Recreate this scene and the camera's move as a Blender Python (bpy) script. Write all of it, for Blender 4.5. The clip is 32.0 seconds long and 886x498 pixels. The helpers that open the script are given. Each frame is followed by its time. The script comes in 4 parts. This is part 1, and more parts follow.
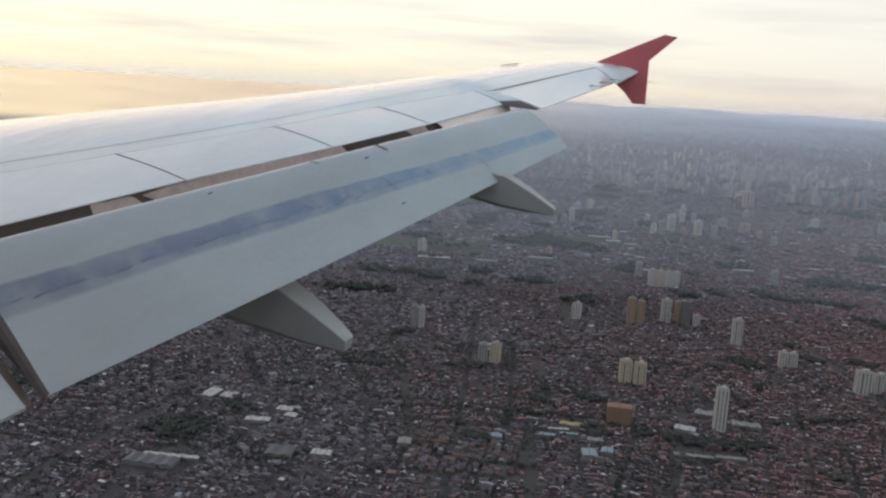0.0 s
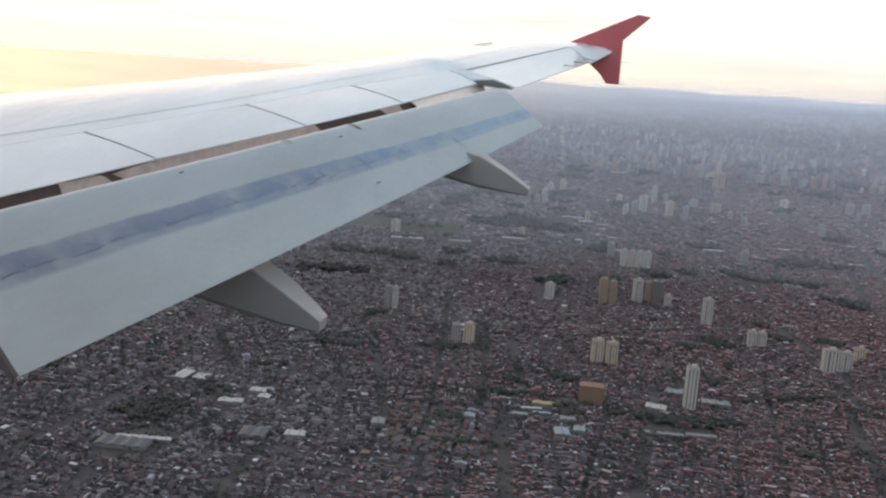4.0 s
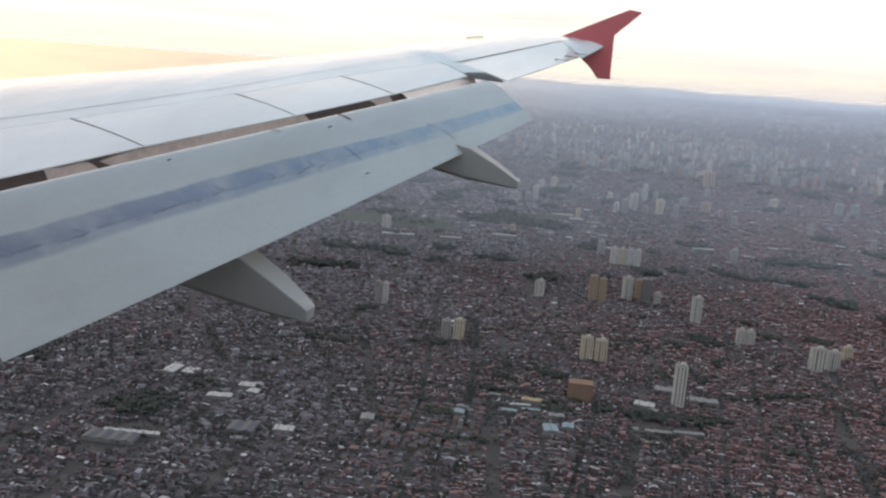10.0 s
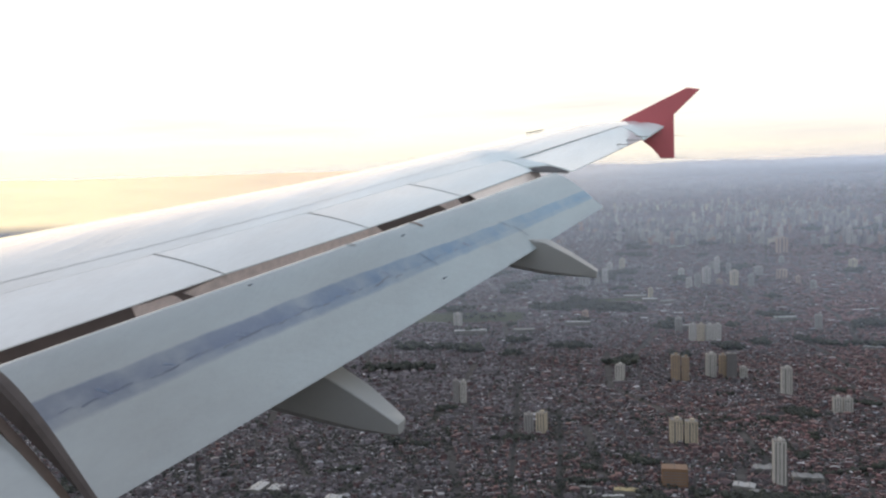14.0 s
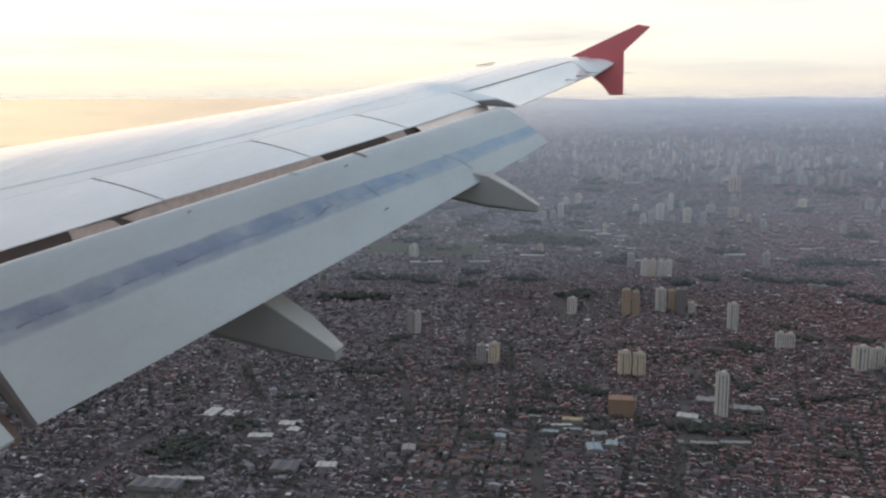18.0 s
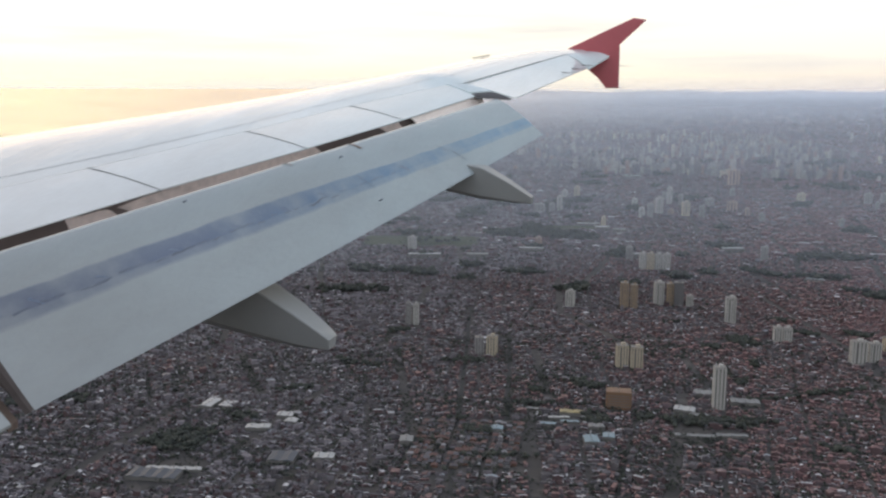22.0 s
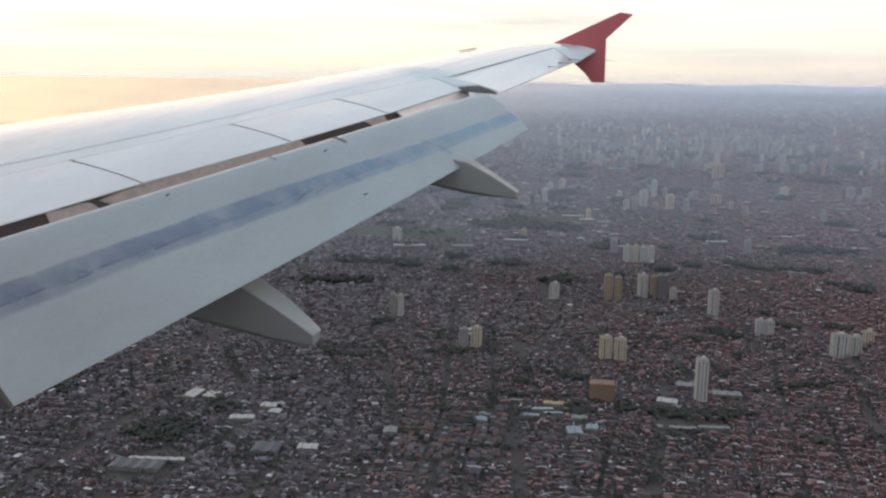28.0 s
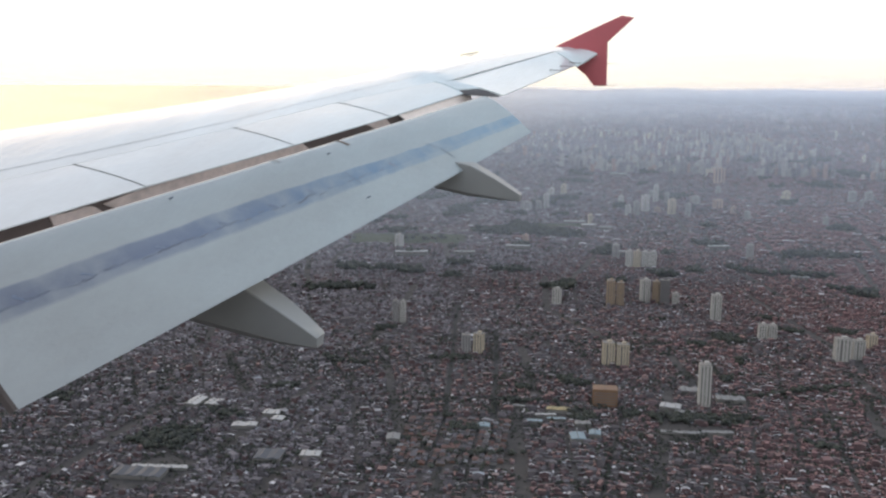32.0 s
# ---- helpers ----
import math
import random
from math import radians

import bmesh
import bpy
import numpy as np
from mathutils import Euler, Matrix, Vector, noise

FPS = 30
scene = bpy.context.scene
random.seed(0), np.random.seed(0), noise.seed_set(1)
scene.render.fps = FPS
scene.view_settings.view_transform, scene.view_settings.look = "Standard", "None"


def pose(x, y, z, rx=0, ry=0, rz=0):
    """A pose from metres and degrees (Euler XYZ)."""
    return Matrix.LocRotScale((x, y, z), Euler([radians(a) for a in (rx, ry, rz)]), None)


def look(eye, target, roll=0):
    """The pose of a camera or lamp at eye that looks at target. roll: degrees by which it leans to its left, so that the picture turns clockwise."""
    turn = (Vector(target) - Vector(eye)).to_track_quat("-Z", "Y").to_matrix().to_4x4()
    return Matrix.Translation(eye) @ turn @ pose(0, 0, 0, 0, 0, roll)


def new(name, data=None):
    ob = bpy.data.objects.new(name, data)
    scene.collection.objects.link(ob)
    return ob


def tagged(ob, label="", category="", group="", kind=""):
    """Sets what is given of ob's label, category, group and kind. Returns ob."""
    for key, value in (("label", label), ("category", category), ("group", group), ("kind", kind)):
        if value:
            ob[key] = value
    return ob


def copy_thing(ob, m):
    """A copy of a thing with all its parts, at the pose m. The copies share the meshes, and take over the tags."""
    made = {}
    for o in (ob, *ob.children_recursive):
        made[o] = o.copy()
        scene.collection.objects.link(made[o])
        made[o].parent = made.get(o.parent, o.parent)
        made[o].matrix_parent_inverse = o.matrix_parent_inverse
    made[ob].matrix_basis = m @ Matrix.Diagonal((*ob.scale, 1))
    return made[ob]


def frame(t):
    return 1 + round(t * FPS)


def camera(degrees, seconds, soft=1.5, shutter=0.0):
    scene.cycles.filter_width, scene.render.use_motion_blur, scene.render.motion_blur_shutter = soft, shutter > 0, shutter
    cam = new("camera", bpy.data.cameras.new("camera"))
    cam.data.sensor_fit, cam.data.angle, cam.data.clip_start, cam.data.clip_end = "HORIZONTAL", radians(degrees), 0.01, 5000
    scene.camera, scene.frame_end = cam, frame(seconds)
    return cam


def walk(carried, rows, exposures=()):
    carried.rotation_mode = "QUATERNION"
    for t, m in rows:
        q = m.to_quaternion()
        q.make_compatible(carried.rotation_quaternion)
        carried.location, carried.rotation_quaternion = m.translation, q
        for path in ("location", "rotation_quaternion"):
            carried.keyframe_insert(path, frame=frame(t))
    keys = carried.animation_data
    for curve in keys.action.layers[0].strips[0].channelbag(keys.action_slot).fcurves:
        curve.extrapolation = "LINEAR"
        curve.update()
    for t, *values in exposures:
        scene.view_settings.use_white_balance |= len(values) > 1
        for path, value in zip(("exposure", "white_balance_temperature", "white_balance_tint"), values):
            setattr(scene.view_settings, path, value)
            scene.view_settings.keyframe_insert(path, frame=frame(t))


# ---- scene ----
# ---- camera ----
cam = camera(53.42, 32.0, soft=2.35)
PATH = [
    (0, (-0.119, 0.002, 450.012), (-28.02, 94.58, 433.39), 3.54),
    (0.5, (-0.149, 0.029, 450.001), (-27.78, 94.72, 433.54), 3.87),
    (1, (-0.107, 0.017, 449.972), (-26.85, 94.74, 432.31), 3.83),
    (1.5, (-0.136, 0.012, 450.009), (-25.20, 94.90, 430.84), 3.74),
    (2, (-0.139, 0.026, 450.020), (-25.30, 95.02, 431.50), 3.89),
    (2.5, (-0.112, 0.001, 449.996), (-25.15, 94.98, 431.25), 3.60),
    (3, (-0.173, 0.042, 449.988), (-24.78, 95.12, 431.15), 3.49),
    (3.5, (-0.132, 0.010, 450.000), (-24.90, 95.06, 431.25), 3.77),
    (5.5, (-0.152, 0.067, 449.973), (-24.93, 95.25, 431.90), 3.85),
    (6, (-0.137, 0.045, 449.952), (-24.87, 95.28, 432.13), 3.88),
    (6.5, (-0.114, 0.044, 449.932), (-24.66, 95.27, 431.80), 3.72),
    (7, (-0.104, 0.045, 449.916), (-24.64, 95.31, 431.95), 3.96),
    (7.5, (-0.127, 0.043, 449.937), (-24.30, 95.33, 431.63), 4.01),
    (8, (-0.106, 0.041, 449.948), (-24.39, 95.26, 431.41), 4.23),
    (8.5, (-0.110, 0.037, 449.919), (-24.13, 95.31, 431.33), 3.99),
    (9, (-0.125, 0.040, 449.955), (-23.84, 95.33, 431.07), 4.22),
    (9.5, (-0.115, 0.026, 449.940), (-23.96, 95.31, 431.18), 4.28),
    (10, (-0.114, 0.028, 449.950), (-23.81, 95.32, 431.01), 4.41),
    (10.5, (-0.105, 0.033, 449.952), (-23.60, 95.35, 430.91), 4.48),
    (11, (-0.107, 0.033, 449.938), (-23.54, 95.42, 431.18), 4.46),
    (11.5, (-0.113, 0.040, 449.932), (-23.71, 95.40, 431.25), 4.35),
    (12, (-0.102, 0.023, 449.947), (-23.87, 95.32, 431.16), 4.32),
    (12.5, (-0.116, 0.045, 449.962), (-24.81, 95.20, 431.64), 3.97),
    (13, (-0.133, 0.067, 449.998), (-26.73, 95.21, 434.51), 1.80),
    (13.5, (-0.133, 0.060, 450.014), (-25.04, 95.77, 435.22), -0.38),
    (14, (-0.249, 0.115, 449.985), (-32.10, 94.54, 441.63), -1.77),
    (14.5, (-0.142, 0.074, 449.984), (-33.80, 93.22, 436.17), -1.73),
    (15, (-0.185, 0.080, 449.975), (-30.23, 93.87, 432.67), -1.02),
    (15.5, (-0.136, 0.065, 449.993), (-27.71, 94.74, 433.39), -0.70),
    (17.5, (-0.059, 0.030, 449.965), (-27.23, 94.95, 434.08), -0.47),
    (18, (-0.066, 0.045, 449.998), (-27.08, 94.96, 433.84), -0.16),
    (18.5, (-0.023, 0.012, 449.995), (-27.19, 94.87, 433.72), -0.21),
    (19, (0.000, 0.000, 450.000), (-27.34, 94.73, 433.30), -0.21),
    (19.5, (-0.029, 0.006, 450.003), (-27.13, 94.78, 433.15), -0.03),
    (20, (-0.080, 0.046, 450.005), (-26.92, 94.91, 433.25), 0.35),
    (20.5, (-0.021, -0.005, 449.975), (-26.99, 94.82, 433.22), -0.02),
    (21, (-0.026, -0.004, 449.997), (-26.80, 94.88, 433.24), 0.35),
    (21.5, (0.038, -0.036, 450.004), (-27.22, 94.67, 433.05), 0.17),
    (22, (0.008, -0.025, 450.002), (-26.81, 94.79, 432.95), 0.16),
    (22.5, (0.013, -0.023, 450.005), (-26.97, 94.78, 433.13), 0.31),
    (23, (0.021, -0.018, 450.020), (-26.91, 94.78, 433.05), 0.45),
    (23.5, (0.034, -0.019, 450.012), (-26.50, 94.85, 432.82), 0.42),
    (24, (-0.029, 0.020, 450.019), (-25.94, 95.01, 432.55), 0.40),
    (24.5, (-0.041, 0.013, 449.987), (-25.68, 95.16, 432.95), 0.37),
    (25, (-0.041, 0.025, 450.017), (-25.68, 95.12, 432.68), 0.60),
    (25.5, (-0.071, 0.031, 449.985), (-25.54, 95.22, 432.93), 0.57),
    (27.5, (-0.014, 0.017, 450.026), (-25.35, 95.11, 432.28), 0.69),
    (28, (-0.001, 0.005, 450.031), (-25.12, 95.11, 432.04), 0.68),
    (28.5, (-0.007, 0.009, 450.000), (-25.31, 95.17, 432.56), 0.67),
    (29, (-0.052, 0.023, 450.009), (-24.82, 95.24, 432.12), 0.45),
    (29.5, (-0.003, 0.013, 450.029), (-25.24, 95.09, 432.03), 0.49),
    (30, (-0.022, 0.001, 450.013), (-25.07, 95.14, 432.09), 0.57),
    (30.5, (-0.004, 0.007, 450.015), (-25.28, 95.10, 432.17), 0.57),
    (31, (0.004, 0.001, 450.005), (-25.25, 95.16, 432.46), 0.51),
    (31.5, (-0.013, 0.003, 449.985), (-25.19, 95.22, 432.69), 0.46),
    (32, (-0.016, 0.004, 449.994), (-25.39, 95.17, 432.68), 0.34),
]
EXPOSURES = [(0.0, -0.16), (1.0, -0.06), (2.0, 0.13), (3.5, 0.17), (6.0, 0.16), (12.0, 0.17), (13.0, 0.22), (14.0, 0.16), (15.0, -0.04), (17.5, 0.0), (19.0, 0.0), (23.0, 0.13), (25.5, 0.02), (28.0, 0.04), (30.0, 0.2), (32.0, 0.32)]
walk(cam, [(t, look(eye, target, roll)) for t, eye, target, roll in PATH], EXPOSURES)

# ---- world and sun ----
EYE_H = 450.0
SUN_AZ = radians(58)          # towards the nose of the aircraft, from +y to -x
SUN_EL = radians(7)


def nodes_of(tree):
    tree.nodes.clear()

    def add(kind, **values):
        node = tree.nodes.new(kind)
        for key, value in values.items():
            if key in node.inputs:
                node.inputs[key].default_value = value
        return node

    return add, tree.links.new


def ramp(node, stops):
    els = node.color_ramp.elements
    while len(els) < len(stops):
        els.new(0.5)
    for el, (pos, col) in zip(els, stops):
        el.position, el.color = pos, (*col, 1)
    return node


def make_world():
    world = bpy.data.worlds.new("dusk_sky")
    scene.world = world
    world.use_nodes = True
    add, link = nodes_of(world.node_tree)
    sky = add("ShaderNodeTexSky")
    sky.sky_type, sky.sun_disc = "NISHITA", False
    sky.sun_elevation, sky.sun_rotation = SUN_EL, -SUN_AZ
    sky.dust_density, sky.air_density = 3.0, 1.0
    coord = add("ShaderNodeTexCoord")
    split = add("ShaderNodeSeparateXYZ")
    link(coord.outputs["Generated"], split.inputs[0])
    # high thin cloud, brightest towards the sun
    toward = add("ShaderNodeVectorMath")
    toward.operation = "DOT_PRODUCT"
    toward.inputs[1].default_value = (-math.sin(SUN_AZ), math.cos(SUN_AZ), 0)
    link(coord.outputs["Generated"], toward.inputs[0])
    side = add("ShaderNodeMapRange")
    side.inputs["From Min"].default_value, side.inputs["From Max"].default_value = 0.1, 0.97
    link(toward.outputs["Value"], side.inputs["Value"])
    sunny = ramp(add("ShaderNodeValToRGB"), [(0.0, (1.2, 0.98, 0.60)), (0.018, (1.25, 1.10, 0.76)), (0.045, (1.2, 1.15, 0.91)), (0.12, (1.2, 1.18, 1.02)), (0.2, (1.42, 1.14, 0.92)), (0.4, (1.3, 1.1, 0.97)), (0.7, (0.74, 0.75, 0.80)), (1.0, (0.52, 0.57, 0.66))])
    away = ramp(add("ShaderNodeValToRGB"), [(0.0, (0.90, 0.68, 0.56)), (0.015, (0.88, 0.74, 0.67)), (0.035, (0.87, 0.80, 0.77)), (0.07, (0.99, 0.965, 0.91)), (0.12, (1.0, 0.985, 0.945)), (0.35, (0.98, 1.02, 1.05)), (0.7, (0.50, 0.56, 0.66)), (1.0, (0.38, 0.45, 0.56))])
    for node in (sunny, away):
        link(split.outputs["Z"], node.inputs[0])
    veil = add("ShaderNodeMix")
    veil.data_type = "RGBA"
    link(side.outputs[0], veil.inputs["Factor"])
    link(away.outputs[0], veil.inputs[6])
    link(sunny.outputs[0], veil.inputs[7])
    # streaks of stratus, flat and long, low over the horizon
    flat = add("ShaderNodeMapping")
    flat.inputs["Scale"].default_value = (1.8, 1.8, 24)
    link(coord.outputs["Generated"], flat.inputs[0])
    clouds = add("ShaderNodeTexNoise", Scale=1.6, Detail=5.0, Roughness=0.55)
    link(flat.outputs[0], clouds.inputs["Vector"])
    cover = add("ShaderNodeMapRange")
    cover.inputs["From Min"].default_value, cover.inputs["From Max"].default_value = 0.46, 0.68
    cover.inputs["To Max"].default_value = 0.68
    link(clouds.outputs[0], cover.inputs["Value"])
    low = ramp(add("ShaderNodeValToRGB"), [(0.0, (0.1, 0.1, 0.1)), (0.022, (0.5, 0.5, 0.5)), (0.035, (1, 1, 1)), (0.075, (1, 1, 1)), (0.13, (0.35, 0.35, 0.35)), (1.0, (0.3, 0.3, 0.3))])
    link(split.outputs["Z"], low.inputs[0])
    amount = add("ShaderNodeMath")
    amount.operation = "MULTIPLY"
    link(cover.outputs[0], amount.inputs[0])
    link(low.outputs[0], amount.inputs[1])
    grey = add("ShaderNodeMix")
    grey.data_type = "RGBA"
    grey.inputs[7].default_value = (0.74, 0.70, 0.69, 1)
    link(amount.outputs[0], grey.inputs["Factor"])
    link(veil.outputs[2], grey.inputs[6])
    clear = add("ShaderNodeBackground", Strength=0.006)
    link(sky.outputs[0], clear.inputs[0])
    cloudy = add("ShaderNodeBackground", Strength=1.0)
    link(grey.outputs[2], cloudy.inputs[0])
    both, out = add("ShaderNodeAddShader"), add("ShaderNodeOutputWorld")
    link(clear.outputs[0], both.inputs[0])
    link(cloudy.outputs[0], both.inputs[1])
    link(both.outputs[0], out.inputs[0])


make_world()
sun = new("sun", bpy.data.lights.new("sun", "SUN"))
sun.data.energy, sun.data.angle, sun.data.color = 0.7, radians(10), (1.0, 0.78, 0.55)
sun.matrix_world = look((-math.sin(SUN_AZ) * 100, math.cos(SUN_AZ) * 100, 800 + math.tan(SUN_EL) * 100), (0, 0, 800))
scene.view_settings.exposure = 0.0


# ---- materials ----
def principled(name, color=(0.5, 0.5, 0.5), rough=0.6, metal=0.0, grain=0.0, grain_scale=8.0, stain=0.0, stain_scale=1.0, bump=0.0, coat=0.0, stretch=(1, 1, 1), wave=0.0, glare_tint=None):
    """A painted or plain surface with grain and stains at two scales."""
    mat = bpy.data.materials.new(name)
    mat.use_nodes = True
    add, link = nodes_of(mat.node_tree)
    out, bsdf = add("ShaderNodeOutputMaterial"), add("ShaderNodeBsdfPrincipled", Roughness=rough, Metallic=metal)
    bsdf.inputs["Base Color"].default_value = (*color, 1)
    bsdf.inputs["Coat Weight"].default_value = coat
    link(bsdf.outputs[0], out.inputs[0])
    coord, place = add("ShaderNodeTexCoord"), add("ShaderNodeMapping")
    place.inputs["Scale"].default_value = stretch
    link(coord.outputs["Object"], place.inputs[0])
    fine = add("ShaderNodeTexNoise", Scale=grain_scale, Detail=4.0)
    wide = add("ShaderNodeTexNoise", Scale=stain_scale, Detail=6.0, Roughness=0.6)
    for node in (fine, wide):
        link(place.outputs[0], node.inputs["Vector"])
    total = add("ShaderNodeMath")
    total.operation = "MULTIPLY_ADD"
    total.inputs[1].default_value = 2 * grain
    link(fine.outputs[0], total.inputs[0])
    second = add("ShaderNodeMath")
    second.operation = "MULTIPLY_ADD"
    second.inputs[1].default_value, second.inputs[2].default_value = 2 * stain, 1 - grain - stain
    link(wide.outputs[0], second.inputs[0])
    link(second.outputs[0], total.inputs[2])
    shade = add("ShaderNodeMix")
    shade.data_type, shade.blend_type = "RGBA", "MULTIPLY"
    shade.inputs["Factor"].default_value = 1.0
    shade.inputs[6].default_value = (*color, 1)
    link(total.outputs[0], shade.inputs[7])
    link(shade.outputs[2], bsdf.inputs["Base Color"])
    if glare_tint:
        # warm window glare painted into the base colour of the inner panels
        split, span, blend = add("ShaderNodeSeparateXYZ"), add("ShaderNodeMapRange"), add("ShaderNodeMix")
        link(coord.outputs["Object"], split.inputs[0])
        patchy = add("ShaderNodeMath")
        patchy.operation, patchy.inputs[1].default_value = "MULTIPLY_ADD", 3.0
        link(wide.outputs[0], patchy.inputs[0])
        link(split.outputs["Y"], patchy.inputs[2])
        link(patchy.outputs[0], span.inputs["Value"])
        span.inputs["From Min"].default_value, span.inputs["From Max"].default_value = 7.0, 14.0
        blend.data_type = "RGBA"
        blend.inputs[6].default_value, blend.inputs[7].default_value = (*glare_tint, 1), (*color, 1)
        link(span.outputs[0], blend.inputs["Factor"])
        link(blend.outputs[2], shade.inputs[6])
    if wave:
        swell = add("ShaderNodeBump", Strength=wave, Distance=0.05)
        link(wide.outputs[0], swell.inputs["Height"])
        link(swell.outputs[0], bsdf.inputs["Normal"])
        link(swell.outputs[0], bsdf.inputs["Coat Normal"])
    if bump:
        relief = add("ShaderNodeBump", Strength=bump, Distance=0.02)
        link(fine.outputs[0], relief.inputs["Height"])
        link(relief.outputs[0], bsdf.inputs["Normal"])
    return mat


def varied(name, stops, rough=0.8, per="island", dirt=0.35, dirt_scale=0.15, patch=0.0):
    """Colours picked at random for each joined piece or each object, with weathering over them."""
    mat = bpy.data.materials.new(name)
    mat.use_nodes = True
    add, link = nodes_of(mat.node_tree)
    out, bsdf = add("ShaderNodeOutputMaterial"), add("ShaderNodeBsdfPrincipled", Roughness=rough)
    link(bsdf.outputs[0], out.inputs[0])
    pick = add("ShaderNodeNewGeometry") if per == "island" else add("ShaderNodeObjectInfo")
    table = ramp(add("ShaderNodeValToRGB"), stops)
    table.color_ramp.interpolation = "CONSTANT"
    coord = add("ShaderNodeTexCoord")
    lot = add("ShaderNodeMath")
    lot.operation = "MULTIPLY"
    lot.inputs[1].default_value = 1.0 - patch * 0.5
    link(pick.outputs["Random Per Island" if per == "island" else "Random"], lot.inputs[0])
    quarter = add("ShaderNodeTexNoise", Scale=0.0035, Detail=2.0)
    link(coord.outputs["Object"], quarter.inputs["Vector"])
    drift = add("ShaderNodeMapRange")
    drift.inputs["From Min"].default_value, drift.inputs["From Max"].default_value = 0.36, 0.62
    drift.inputs["To Min"].default_value, drift.inputs["To Max"].default_value = -0.1 * patch, 0.42 * patch
    link(quarter.outputs[0], drift.inputs["Value"])
    # colours run redder towards the tail, greyer towards the nose
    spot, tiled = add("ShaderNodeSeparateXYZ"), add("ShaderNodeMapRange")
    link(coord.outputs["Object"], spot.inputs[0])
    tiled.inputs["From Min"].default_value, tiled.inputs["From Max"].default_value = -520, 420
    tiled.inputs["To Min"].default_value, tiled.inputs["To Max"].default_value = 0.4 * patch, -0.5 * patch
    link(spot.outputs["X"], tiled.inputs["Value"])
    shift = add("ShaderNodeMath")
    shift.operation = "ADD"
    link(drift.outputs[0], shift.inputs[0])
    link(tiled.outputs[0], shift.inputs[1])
    choice = add("ShaderNodeMath")
    choice.operation = "ADD"
    choice.use_clamp = True
    link(lot.outputs[0], choice.inputs[0])
    link(shift.outputs[0], choice.inputs[1])
    link(choice.outputs[0], table.inputs[0])
    wear = add("ShaderNodeTexNoise", Scale=dirt_scale, Detail=5.0, Roughness=0.65)
    link(coord.outputs["Object"], wear.inputs["Vector"])
    span = add("ShaderNodeMapRange")
    span.inputs["From Min"].default_value, span.inputs["From Max"].default_value = 0.3, 0.7
    span.inputs["To Min"].default_value, span.inputs["To Max"].default_value = 1 - dirt, 1 + dirt * 0.4
    link(wear.outputs[0], span.inputs["Value"])
    shade = add("ShaderNodeMix")
    shade.data_type, shade.blend_type = "RGBA", "MULTIPLY"
    shade.inputs["Factor"].default_value = 1.0
    link(table.outputs[0], shade.inputs[6])
    link(span.outputs[0], shade.inputs[7])
    link(shade.outputs[2], bsdf.inputs["Base Color"])
    return mat


# inner ends warm, outer ends bluer: window glare painted into the base colours
SKIN = principled("wing_paint", (0.75, 0.85, 0.89), 0.2, 0.0, 0.03, 30, 0.2, 1.9, coat=1.0, stretch=(1.2, 0.2, 1), wave=0.6, glare_tint=(0.84, 0.80, 0.77))
PANEL = principled("spoiler_paint", (0.72, 0.815, 0.85), 0.2, 0.0, 0.04, 25, 0.18, 1.6, coat=1.0, stretch=(1, 0.3, 1), wave=0.5, glare_tint=(0.80, 0.77, 0.755))
FLAP = principled("flap_paint", (0.34, 0.42, 0.455), 0.2, 0.0, 0.03, 25, 0.22, 1.5, coat=1.0, stretch=(1, 0.28, 1), wave=0.8, glare_tint=(0.375, 0.398, 0.405))
FAIR_TOP = principled("fairing_paint", (0.315, 0.33, 0.335), 0.4, 0.0, 0.03, 20, 0.1, 2.0)
COVE = principled("cove_metal", (0.20, 0.155, 0.135), 0.6, 0.2, 0.1, 12, 0.2, 3.0)
# dark cove metal, with the shade of the slot put into its colour
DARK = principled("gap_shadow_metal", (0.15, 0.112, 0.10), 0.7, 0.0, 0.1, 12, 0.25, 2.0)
PRIMER = principled("cove_primer", (0.76, 0.62, 0.565), 0.5, 0.0, 0.25, 14, 0.5, 5.0)
JOINT = principled("sealant_joint", (0.13, 0.13, 0.14), 0.7)
SCUFF = principled("scuffed_paint", (0.13, 0.155, 0.205), 0.6, 0.0, 0.1, 20, 0.2, 3.0)
SMEAR = principled("grease_smear", (0.15, 0.19, 0.27), 0.4, 0.0, 0.1, 20, 0.3, 5.0)
END_SEAL = principled("end_seal_rubber", (0.085, 0.068, 0.064), 0.65, 0.0, 0.15, 12, 0.3, 3.0)
RED = principled("red_paint", (0.50, 0.11, 0.135), 0.38, 0.0, 0.04, 20, 0.12, 2.0, coat=0.3)
# pale colour of an added panel, painted for sky seen through the open slot
SLOT_SKY = principled("slot_sky_paint", (0.90, 0.80, 0.75), 0.3, 0.25, 0.06, 14, 0.12, 4.0)
ROD = principled("discharger", (0.2, 0.2, 0.2), 0.5, 0.5)

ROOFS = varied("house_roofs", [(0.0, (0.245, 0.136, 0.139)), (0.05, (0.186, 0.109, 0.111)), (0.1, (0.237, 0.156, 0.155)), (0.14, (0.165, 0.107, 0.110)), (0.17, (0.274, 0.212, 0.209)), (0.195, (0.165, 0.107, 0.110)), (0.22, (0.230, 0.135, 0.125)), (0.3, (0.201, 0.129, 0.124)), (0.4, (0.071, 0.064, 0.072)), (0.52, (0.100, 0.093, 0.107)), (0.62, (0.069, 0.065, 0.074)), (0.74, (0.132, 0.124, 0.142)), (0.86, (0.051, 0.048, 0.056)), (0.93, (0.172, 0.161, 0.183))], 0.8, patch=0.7)
